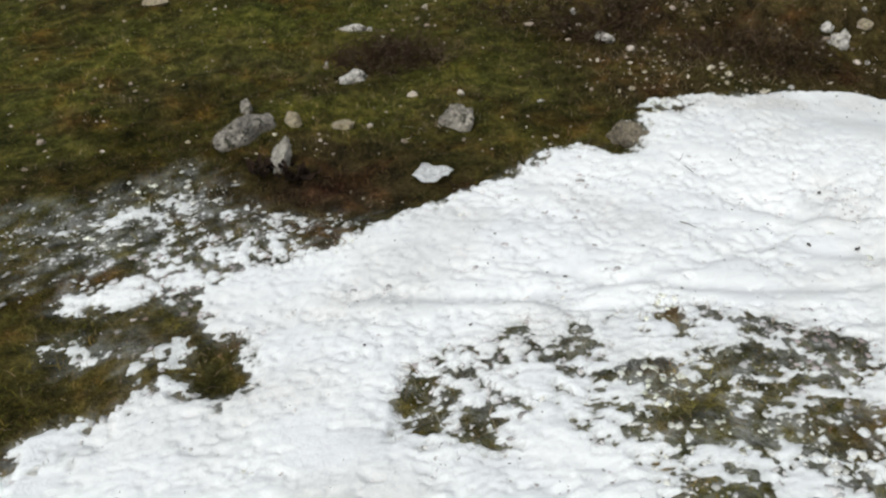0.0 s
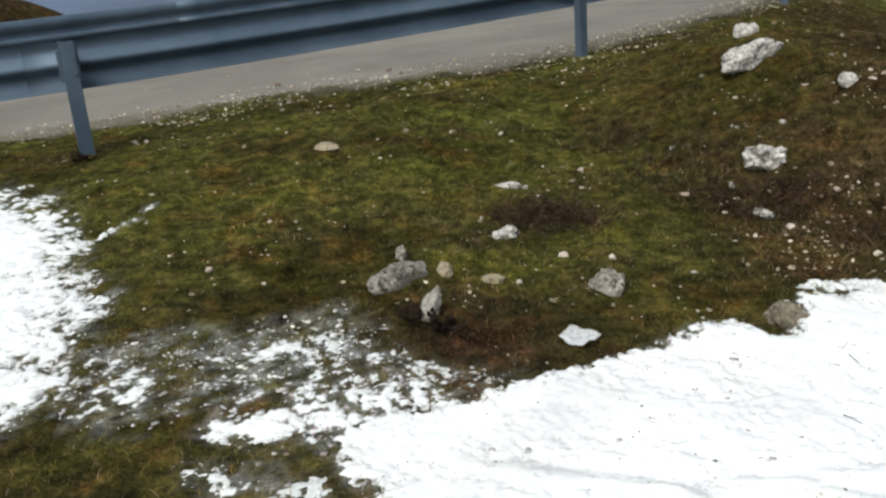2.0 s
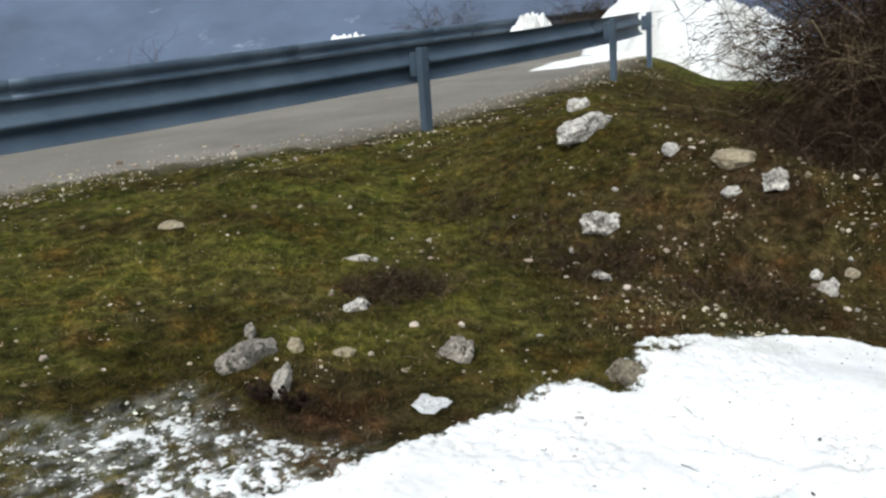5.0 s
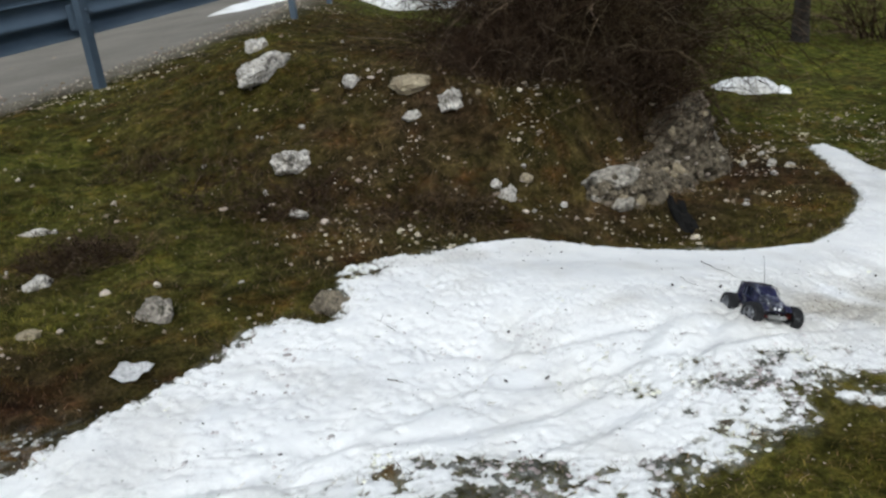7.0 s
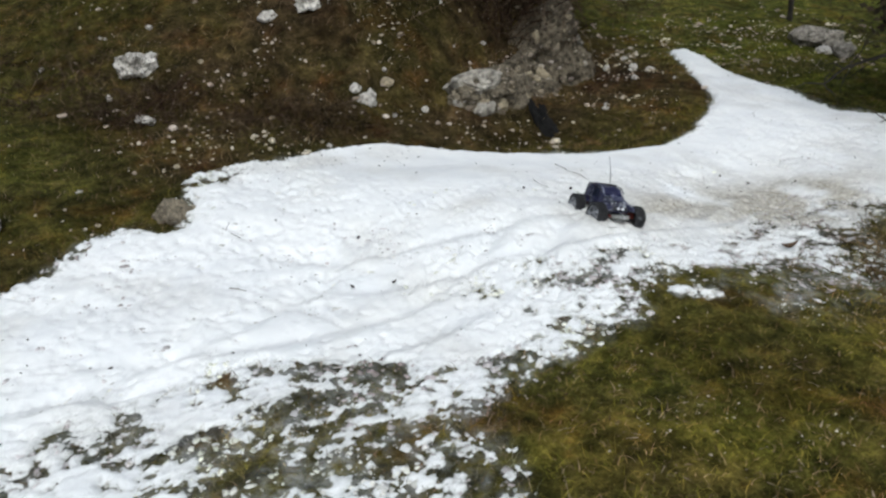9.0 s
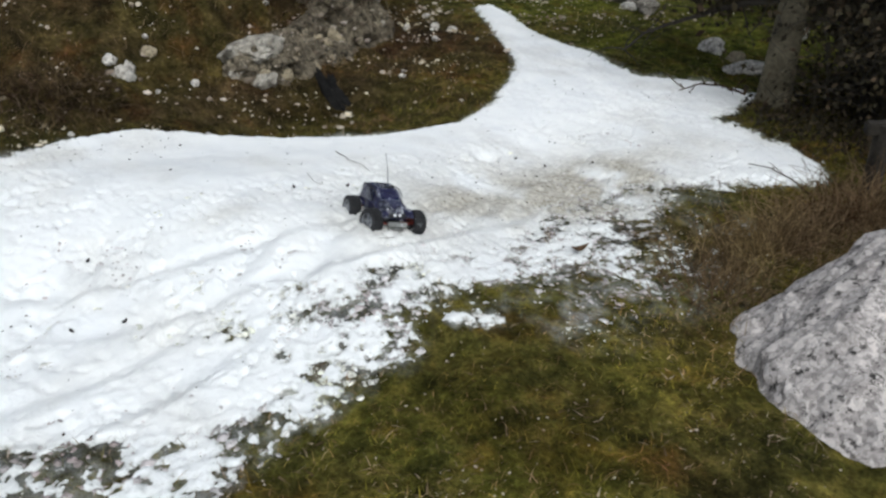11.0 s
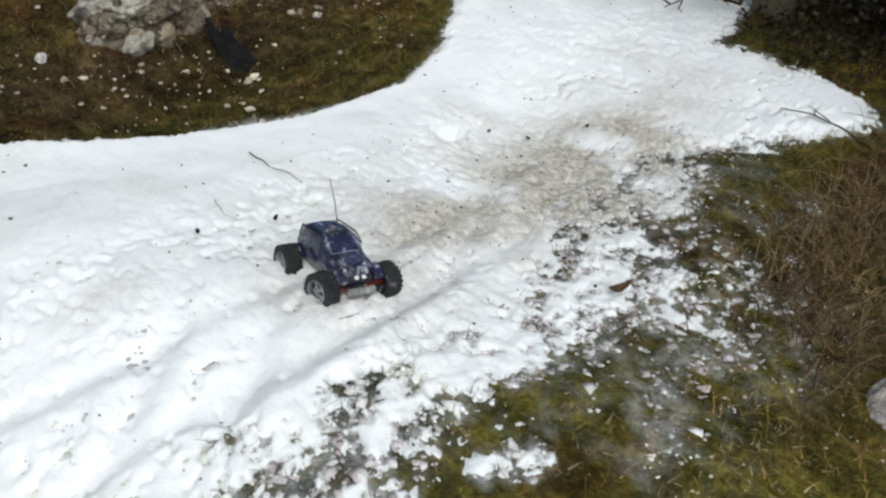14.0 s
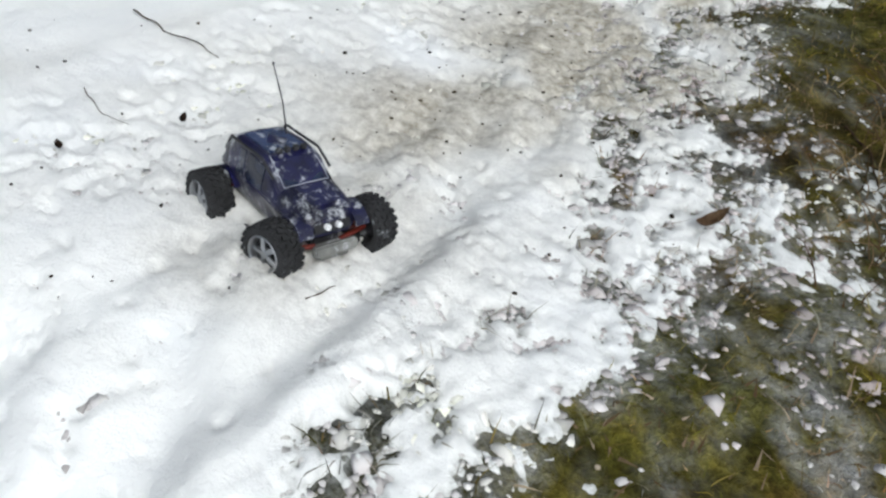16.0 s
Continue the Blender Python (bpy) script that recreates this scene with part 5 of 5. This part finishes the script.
# ---------------------------------------------------------------- loose things
def twig_thing(pts, radius, label, name="twig", forks=0, seed=0):
    r = random.Random(seed)
    line = [(x, y, lay(x, y) + dz + radius) for x, y, dz in pts]
    fine = []
    for a, b in zip(line, line[1:]):
        for k in range(4):
            fine.append(tuple(np.array(a) * (1 - k / 4) + np.array(b) * k / 4 + np.array([r.gauss(0, 0.002), r.gauss(0, 0.002), 0])))
    fine.append(line[-1])
    lines = [(fine, np.linspace(radius, radius * 0.45, len(fine)))]
    for _ in range(forks):
        st = fine[r.randrange(2, len(fine))]
        tw = wander(r, st, (r.gauss(0, 1), r.gauss(0, 1), abs(r.gauss(0.4, 0.4))), r.uniform(0.06, 0.18), 5, 0.2, 0.2)
        lines.append((tw, np.linspace(radius * 0.6, radius * 0.25, len(tw))))
    ob = mesh_part(name, tubes(name, lines[:1], 5), TWIG)
    for fork in lines[1:]:
        mesh_part("side_twig", tubes("side_twig", [fork], 4), TWIG, ob)
    return tagged(ob, label, "twig", group="twigs on the snow")


twig_thing([(2.62, 2.66, 0.004), (2.61, 2.60, 0.003), (2.595, 2.545, 0.0), (2.60, 2.48, 0.003), (2.59, 2.42, 0.0)], 0.0018, "thin crooked brown twig lying on the snow", seed=1)
twig_thing([(2.36, 2.50, 0.0), (2.33, 2.42, 0.0), (2.33, 2.36, 0.0)], 0.0010, "thin dark twig half sunk in snow", seed=2)
twig_thing([(2.18, 1.895, 0.0), (2.225, 1.885, 0.0)], 0.0014, "short dark twig in the snow", seed=3)
twig_thing([(3.90, 1.30, 0.012), (3.95, 1.42, 0.014), (3.98, 1.52, 0.010), (4.00, 1.62, 0.006)], 0.004, "dark forked branch beside the snow tip", "branch", 3, 4)
twig_thing([(4.93, 2.13, 0.03), (4.83, 2.22, 0.06), (4.72, 2.28, 0.07), (4.60, 2.33, 0.05)], 0.007, "bare dark branch sticking over the snow", "branch", 9, 5)
twig_thing([(0.98, 2.30, 0.0), (1.02, 2.26, 0.0)], 0.0022, "short dark twig on the snow", seed=6)
twig_thing([(3.18, 1.42, 0.0), (3.10, 1.36, 0.0), (3.0, 1.33, 0.0)], 0.003, "brown twig in the slush", seed=7)
twig_thing([(1.15, 2.60, 0.0), (1.13, 2.68, 0.0), (1.16, 2.72, 0.0)], 0.0014, "thin dark stalk on the snow", seed=8)
twig_thing([(1.62, 4.22, 0.03), (1.45, 4.12, 0.04), (1.25, 4.0, 0.03), (1.1, 3.93, 0.02)], 0.006, "pale dry stick on the brown bank", "stick", 2, 9)

LEAF = two_scale("dead_leaf", (0.10, 0.055, 0.028), (0.22, 0.14, 0.08), 30, 200, 0.8, 0, 0.3, 0.002)
DARKDEAD = two_scale("dark_dead_leaf", (0.018, 0.011, 0.008), (0.060, 0.034, 0.020), 30, 200, 0.9, 0, 0.3, 0.002)
PAPER = two_scale("white_paper", (0.86, 0.86, 0.86), (0.90, 0.90, 0.90), 12, 90, 0.8, 0, 0.15, 0.002)


def leaf_shape(length, width, curl, seed, thick=0.0012):
    r = random.Random(seed)
    bm = bmesh.new()
    n, m = 9, 5
    rows = []
    for i in range(n):
        u = i / (n - 1)
        w = width * math.sin(math.pi * min(1, u * 0.92 + 0.06)) ** 0.8
        rows.append([bm.verts.new((u * length, (j / (m - 1) - 0.5) * w, curl * (u - 0.5) ** 2 * length + curl * 1.4 * ((j / (m - 1) - 0.5) ** 2) * w + r.gauss(0, 0.0012))) for j in range(m)])
    for a, b in zip(rows, rows[1:]):
        for j in range(m - 1):
            bm.faces.new((a[j], a[j + 1], b[j + 1], b[j]))
    bmesh.ops.solidify(bm, geom=bm.faces[:], thickness=thick)
    return bm


def fallen_leaf(x, y, length, width, turn, mat_, label, seed, curl=0.5):
    ob = part("fallen_leaf", leaf_shape(length, width, curl, seed), mat_, smooth=True)
    ob.matrix_world = pose(x, y, lay(x, y) + 0.006, 6, -8, turn)
    return tagged(ob, label, "leaf", group="fallen leaves")


fallen_leaf(2.68, 1.55, 0.058, 0.022, -35, LEAF, "brown curled leaf in the slush", 1, 1.6)
for k, (x, y, turn) in enumerate(((3.26, 2.29, 20), (3.33, 2.18, 70), (3.51, 2.08, 10), (1.50, 2.42, 40), (1.32, 2.13, 100), (1.43, 2.08, 15), (2.22, 2.38, 60), (2.38, 2.30, 20))):
    fallen_leaf(x, y, 0.019, 0.011, turn, DARKDEAD, "dark shrivelled leaf scrap on the snow", 10 + k, 1.2)


def dead_plant(x, y, seed):
    r = random.Random(seed)
    thing = tagged(new("dead_plant"), "dark brown withered leafy plant in the turf", "plant")
    for k in range(17):
        ob = part("leaf", leaf_shape(r.uniform(0.03, 0.065), r.uniform(0.012, 0.024), r.uniform(0.8, 2.2), seed + k), DARKDEAD, thing, smooth=True)
        ob.matrix_world = pose(x + r.gauss(0, 0.03), y + r.gauss(0, 0.025), lay(x, y) + r.uniform(0.0, 0.03), r.uniform(-30, 30), r.uniform(-60, 5), r.uniform(0, 360))
    return thing


dead_plant(-0.27, 2.83, 141)
dead_plant(-0.18, 2.80, 142)
dead_plant(-2.30, 4.98, 143)


def crumpled_paper(x, y):
    bm = bmesh.new()
    n, m = 14, 10
    rows = []
    for i in range(n):
        row = []
        for j in range(m):
            u, v = i / (n - 1) - 0.5, j / (m - 1) - 0.5
            p = Vector((u * 0.125, v * 0.100 * (1 - 0.35 * abs(2 * u) ** 2.5) - 0.03 * abs(u), 0))
            p.z = 0.045 * abs(u + 0.08) + 0.014 * abs(v - 0.5 * u) + 0.010 * noise.noise(Vector((u * 5, v * 5, 2)))
            p.x += 0.010 * noise.noise(Vector((u * 3, v * 4, 7)))
            p.y += 0.012 * noise.noise(Vector((u * 4, v * 3, 9)))
            row.append(bm.verts.new(p))
        rows.append(row)
    for a, b in zip(rows, rows[1:]):
        for j in range(m - 1):
            bm.faces.new((a[j], a[j + 1], b[j + 1], b[j]))
    bmesh.ops.solidify(bm, geom=bm.faces[:], thickness=0.0025)
    ob = part("crumpled_paper", bm, PAPER)
    ob.matrix_world = pose(x, y, lay(x, y) + 0.012, 8, 3, -36)
    return tagged(ob, "crumpled white paper lying on the turf", "paper")


crumpled_paper(0.29, 2.75)


# ---------------------------------------------------------------- toy truck
def dusted(name, dark, light, rough, metallic=0.0, amount=0.60):
    """Paint with fine snow dust caught on it."""
    m, nt, b = material(name, rough, metallic)
    c = ramp(nt, noise_node(nt, 25, 4), [(0.38, dark), (0.60, light)])
    f = ramp(nt, noise_node(nt, 34, 8, 0.8), [(amount, (0, 0, 0)), (amount + 0.10, (0.8, 0.8, 0.8))])
    nt.links.new(mix(nt, f, c, (0.62, 0.64, 0.68)), b.inputs["Base Color"])
    b.inputs["Specular IOR Level"].default_value = 0.5
    bump(nt, b, noise_node(nt, 160, 4), 0.25, 0.001)
    return m


PAINT = dusted("violet_blue_paint", (0.003, 0.003, 0.014), (0.009, 0.009, 0.052), 0.28, 0.0, 0.53)
GLASS = dusted("dark_window", (0.008, 0.011, 0.024), (0.022, 0.030, 0.062), 0.15, 0.0, 0.56)
ROOF = dusted("blue_roof", (0.016, 0.024, 0.055), (0.045, 0.062, 0.13), 0.25, 0.0, 0.52)
RUBBER = dusted("black_rubber", (0.008, 0.008, 0.009), (0.020, 0.020, 0.022), 0.85, 0.0, 0.60)
CHROME = dusted("satin_chrome", (0.30, 0.31, 0.33), (0.48, 0.49, 0.51), 0.3, 0.9, 0.64)
PLASTIC = dusted("black_plastic", (0.012, 0.012, 0.014), (0.030, 0.030, 0.034), 0.5, 0.0, 0.60)
RED = dusted("red_plastic", (0.10, 0.013, 0.009), (0.17, 0.026, 0.016), 0.4, 0.0, 0.66)
TRIM = dusted("pale_trim", (0.22, 0.24, 0.30), (0.40, 0.42, 0.48), 0.4, 0.0, 0.62)
LENS = two_scale("clear_lens", (0.75, 0.76, 0.78), (0.85, 0.86, 0.88), 60, 200, 0.1, 0, 0.05, 0.0005)
SKID = dusted("grey_skid_plate", (0.10, 0.10, 0.095), (0.19, 0.19, 0.18), 0.5, 0.0, 0.55)


def lathe(profile, steps=32):
    """Turns (radius, y) points about the y axis."""
    bm = bmesh.new()
    rings = []
    for k in range(steps):
        a = 2 * math.pi * k / steps
        rings.append([bm.verts.new((r * math.cos(a), y, r * math.sin(a))) for r, y in profile])
    for a, b in zip(rings, rings[1:] + rings[:1]):
        for j in range(len(profile) - 1):
            bm.faces.new((a[j], b[j], b[j + 1], a[j + 1]))
    bmesh.ops.remove_doubles(bm, verts=bm.verts, dist=1e-5)
    bmesh.ops.recalc_face_normals(bm, faces=bm.faces)
    return bm


def wheel(truck, x, y, z, side, steer):
    """A fat ribbed tyre on a spoked rim; side: 1 shows its face to +y."""
    R, W = 0.041, 0.042
    h = W / 2
    hub = new("wheel")
    hub.parent = truck
    hub.matrix_basis = pose(x, y, z, 0, 0, steer + (180 if side < 0 else 0))
    bm = lathe([(0.026, -h * 0.86), (0.030, -h), (0.037, -h * 0.96), (R * 0.965, -h * 0.72), (R * 0.975, -h * 0.3), (R * 0.98, 0), (R * 0.975, h * 0.3), (R * 0.965, h * 0.72),
                (0.037, h * 0.96), (0.030, h), (0.026, h * 0.86), (0.026, -h * 0.86)], 40)
    for k in range(22):
        for row, yy in enumerate((-0.70, -0.24, 0.24, 0.70)):
            a = 2 * math.pi * (k + 0.5 * (row % 2)) / 22
            box(bm, (0.0065, W * 0.20, 0.005), Matrix.Rotation(-a, 4, 'Y') @ Matrix.Translation((R * (0.975 if abs(yy) > 0.5 else 0.99), yy * h, 0)) @ Matrix.Rotation(radians(90), 4, 'Y') @ Matrix.Rotation(radians(18 if row % 2 else -18), 4, 'Z'))
    part("tyre", bm, RUBBER, hub, "knobbly black rubber tyre")
    rim = part("rim", lathe([(0.0262, -h * 0.8), (0.0275, h * 0.92), (0.0262, h * 0.98), (0.0245, h * 0.9), (0.0225, h * 0.45)], 32), CHROME, hub, "satin chrome rim", smooth=False)
    part("rim_dish", lathe([(0.0228, h * 0.30), (0.0228, h * 0.42), (0.004, h * 0.36), (0.0, h * 0.36), (0.0, h * 0.30), (0.0228, h * 0.30)], 24), PLASTIC, hub)
    for k in range(5):
        bm = bmesh.new()
        a = 2 * math.pi * k / 5
        box(bm, (0.019, 0.005, 0.0075), Matrix.Rotation(a, 4, 'Y') @ Matrix.Translation((0.0145, h * 0.62, 0)) @ Matrix.Rotation(radians(-12), 4, 'Z'), 0.0012)
        part("spoke", bm, CHROME, hub)
    bm = lathe([(0.0075, h * 0.45), (0.0075, h * 0.78), (0.005, h * 0.86), (0.0, h * 0.86)], 14)
    part("hub_cap", bm, CHROME, hub)


# along the body: x, bottom z, belt z, top z, half width at the bottom, belt and top
HULL = [(0.113, 0.056, 0.066, 0.079, 0.029, 0.037, 0.031), (0.105, 0.050, 0.068, 0.089, 0.036, 0.046, 0.040), (0.075, 0.048, 0.074, 0.097, 0.040, 0.050, 0.044),
        (0.046, 0.047, 0.078, 0.103, 0.041, 0.052, 0.045), (0.014, 0.046, 0.084, 0.130, 0.042, 0.053, 0.043), (0.002, 0.046, 0.085, 0.134, 0.042, 0.053, 0.043),
        (-0.035, 0.046, 0.086, 0.136, 0.042, 0.053, 0.044), (-0.084, 0.050, 0.085, 0.134, 0.041, 0.052, 0.043), (-0.105, 0.058, 0.084, 0.124, 0.038, 0.049, 0.041),
        (-0.120, 0.066, 0.082, 0.103, 0.034, 0.045, 0.033), (-0.126, 0.072, 0.080, 0.091, 0.028, 0.038, 0.029)]


def hull_ring(k):
    x, zb, zm, zt, wb, wm, wt = HULL[k]
    return [Vector(p) for p in ((x, -wb, zb), (x, -wm, zm), (x, -wt, zt - 0.004), (x, -wt * 0.8, zt), (x, 0, zt + 0.002), (x, wt * 0.8, zt), (x, wt, zt - 0.004), (x, wm, zm), (x, wb, zb))]


def pane(truck, name, corners, inset, proud, mat_, label=""):
    """A panel that lies just proud of the body between four corners."""
    c = sum(corners, Vector()) / 4
    n = (corners[1] - corners[0]).cross(corners[3] - corners[0]).normalized()
    if n.dot(c - Vector((0, 0, 0.08))) < 0:
        n = -n
    bm = bmesh.new()
    lo = [bm.verts.new(p + (c - p) * inset - n * 0.002) for p in corners]
    hi = [bm.verts.new(p + (c - p) * (inset + 0.03) + n * proud) for p in corners]
    bm.faces.new(hi)
    for j in range(4):
        bm.faces.new((lo[j], lo[(j + 1) % 4], hi[(j + 1) % 4], hi[j]))
    bmesh.ops.recalc_face_normals(bm, faces=bm.faces)
    return part(name, bm, mat_, truck, label)


def toy_truck(m):
    truck = tagged(new("toy_truck"), "violet-blue radio-controlled toy truck dusted with snow", "toy truck")
    bm = bmesh.new()
    rings = [[bm.verts.new(p) for p in hull_ring(k)] for k in range(len(HULL))]
    for a, b in zip(rings, rings[1:]):
        for j in range(len(a) - 1):
            bm.faces.new((a[j], b[j], b[j + 1], a[j + 1]))
    bm.faces.new(rings[0])
    bm.faces.new(rings[-1][::-1])
    bmesh.ops.recalc_face_normals(bm, faces=bm.faces)
    bmesh.ops.bevel(bm, geom=[e for e in bm.edges if len(e.link_faces) == 2 and e.calc_face_angle() > 0.5], offset=0.0022, segments=2, affect='EDGES')
    part("body", bm, PAINT, truck, "glossy violet-blue body shell")
    r = [hull_ring(k) for k in range(len(HULL))]
    pane(truck, "windscreen", [r[3][3], r[3][5], r[5][5], r[5][3]], 0.10, 0.0015, GLASS, "dusty windscreen")
    pane(truck, "rear_window", [r[7][3], r[7][5], r[9][5], r[9][3]], 0.14, 0.0015, GLASS, "dusty rear window")
    pane(truck, "roof_panel", [r[5][3], r[5][5], r[7][5], r[7][3]], 0.14, 0.003, ROOF, "blue-grey roof panel")
    pane(truck, "bonnet_scoop", [r[1][3], r[1][5], r[3][5], r[3][3]], 0.26, 0.006, PAINT)
    for s_, (i, j) in ((-1, (1, 2)), (1, (7, 6))):
        pane(truck, "side_window", [r[4][i], r[6][i], r[6][j], r[4][j]], 0.14, 0.0012, GLASS)
        pane(truck, "side_window", [r[6][i], r[8][i], r[8][j], r[6][j]], 0.18, 0.0012, GLASS)
        for k, x in enumerate((0.090, -0.090)):
            bm = bmesh.new()
            n = 11
            for q in range(n - 1):
                a0, a1 = radians(20 + 140 * q / (n - 1)), radians(20 + 140 * (q + 1) / (n - 1))
                quad = []
                for a_, w in ((a0, 0.040), (a1, 0.040), (a1, 0.062), (a0, 0.062)):
                    quad.append(bm.verts.new((x + 0.034 * math.cos(a_), s_ * (w - 0.006), 0.052 + 0.032 * math.sin(a_))))
                bm.faces.new(quad)
            bmesh.ops.remove_doubles(bm, verts=bm.verts, dist=1e-5)
            bmesh.ops.solidify(bm, geom=bm.faces[:], thickness=0.0025)
            part("wheel_arch", bm, PAINT, truck)
        lines = [([hull_ring(4)[j] * 1.0 + Vector((0.02, s_ * 0.003, -0.010)), hull_ring(5)[j] + Vector((0, s_ * 0.003, 0.004)), hull_ring(7)[j] + Vector((0, s_ * 0.003, 0.004)), hull_ring(9)[j] + Vector((0, s_ * 0.003, 0.0))], [0.0022] * 4)]
        mesh_part("roll_bar", tubes("roll_bar", lines, 6), PLASTIC, truck)
    for pts in ([r[3][3], r[3][5]], [r[3][3], r[5][3]], [r[3][5], r[5][5]]):
        lift = Vector((0.001, 0, 0.002))
        mesh_part("trim_line", tubes("trim_line", [([(p + lift)[:] for p in (pts[0], pts[0].lerp(pts[1], 0.5) + Vector((0, 0, 0.001)), pts[1])], [0.0007] * 3)], 5), TRIM, truck)
    bm = bmesh.new()
    box(bm, (0.20, 0.046, 0.020), pose(0, 0, 0.040), 0.004)
    part("chassis", bm, PLASTIC, truck)
    bm = bmesh.new()
    box(bm, (0.012, 0.072, 0.016), pose(0.124, 0, 0.040, 0, -18, 0), 0.003)
    box(bm, (0.030, 0.048, 0.006), pose(0.110, 0, 0.030, 0, 20, 0), 0.002)
    part("bumper", bm, SKID, truck, "grey front bumper and skid plate")
    bm = bmesh.new()
    box(bm, (0.012, 0.060, 0.014), pose(-0.124, 0, 0.046), 0.003)
    part("rear_bumper", bm, PLASTIC, truck)
    for y in (-0.009, 0.009):
        bm = bmesh.new()
        bmesh.ops.create_cone(bm, cap_ends=True, segments=14, radius1=0.0050, radius2=0.0043, depth=0.006, matrix=pose(0.1165, y, 0.0705, 0, 80, 0))
        part("headlight", bm, LENS, truck, "clear round headlight")
    bm = bmesh.new()
    box(bm, (0.008, 0.062, 0.016), pose(0.1105, 0, 0.069, 0, -12, 0), 0.002)
    part("light_bar", bm, PLASTIC, truck)
    for y in (-0.020, -0.007, 0.007, 0.020):
        bm = bmesh.new()
        box(bm, (0.008, 0.009, 0.008), pose(0.004, y, 0.141), 0.0015)
        part("roof_light", bm, PLASTIC, truck)
    for x in (0.090, -0.090):
        for s_ in (-1, 1):
            lines = [([(x + 0.012, s_ * 0.020, 0.036), (x + 0.004, s_ * 0.071, 0.040)], [0.004, 0.0035]), ([(x - 0.014, s_ * 0.020, 0.036), (x - 0.004, s_ * 0.071, 0.040)], [0.004, 0.0035]),
                     ([(x, s_ * 0.020, 0.052), (x, s_ * 0.071, 0.050)], [0.0025, 0.0025])]
            mesh_part("suspension_arm", tubes("suspension_arm", lines, 8), RED, truck, "red suspension arm")
            coil = [(x - 0.010 + 0.005 * math.cos(q * 0.9), s_ * (0.026 + 0.020 * q / 44) + 0.005 * math.sin(q * 0.9) * 0.3, 0.074 - 0.026 * q / 44 + 0.005 * math.sin(q * 0.9)) for q in range(45)]
            mesh_part("shock_absorber", tubes("shock_absorber", [(coil, [0.0011] * 45), ([coil[0], coil[-1]], [0.003, 0.003])], 5), SKID, truck)
            wheel(truck, x, s_ * 0.079, 0.041, s_, 14 if x > 0 else 0)
    lines = [([(-0.050, 0.026, 0.130), (-0.058, 0.022, 0.185), (-0.072, 0.014, 0.238)], [0.0014, 0.0011, 0.0009])]
    ant = mesh_part("antenna", tubes("antenna", lines, 6), PLASTIC, truck, "thin black whip antenna")
    bm = bmesh.new()
    bmesh.ops.create_uvsphere(bm, u_segments=8, v_segments=6, radius=0.002, matrix=Matrix.Translation((-0.072, 0.014, 0.239)))
    part("tip", bm, PLASTIC, ant)
    truck.matrix_world = m
    return truck


TX, TY, HEAD = 2.292, 2.022, -108.0
wx = TX + np.array([0.09 * math.cos(radians(HEAD)) * a - 0.08 * math.sin(radians(HEAD)) * b for a in (-1, 1) for b in (-1, 1)])
wy = TY + np.array([0.09 * math.sin(radians(HEAD)) * a + 0.08 * math.cos(radians(HEAD)) * b for a in (-1, 1) for b in (-1, 1)])
wz = surface(wx, wy)
rear, front, right, left = wz[:2].mean(), wz[2:].mean(), wz[[0, 2]].mean(), wz[[1, 3]].mean()
toy_truck(Matrix.Translation((TX, TY, float(wz.mean()) - 0.024)) @ Matrix.Rotation(radians(HEAD), 4, 'Z')
          @ Matrix.Rotation(math.atan2(rear - front, 0.18) - 0.11, 4, 'Y') @ Matrix.Rotation(math.atan2(left - right, 0.14) + 0.07, 4, 'X') @ Matrix.Scale(0.94, 4))
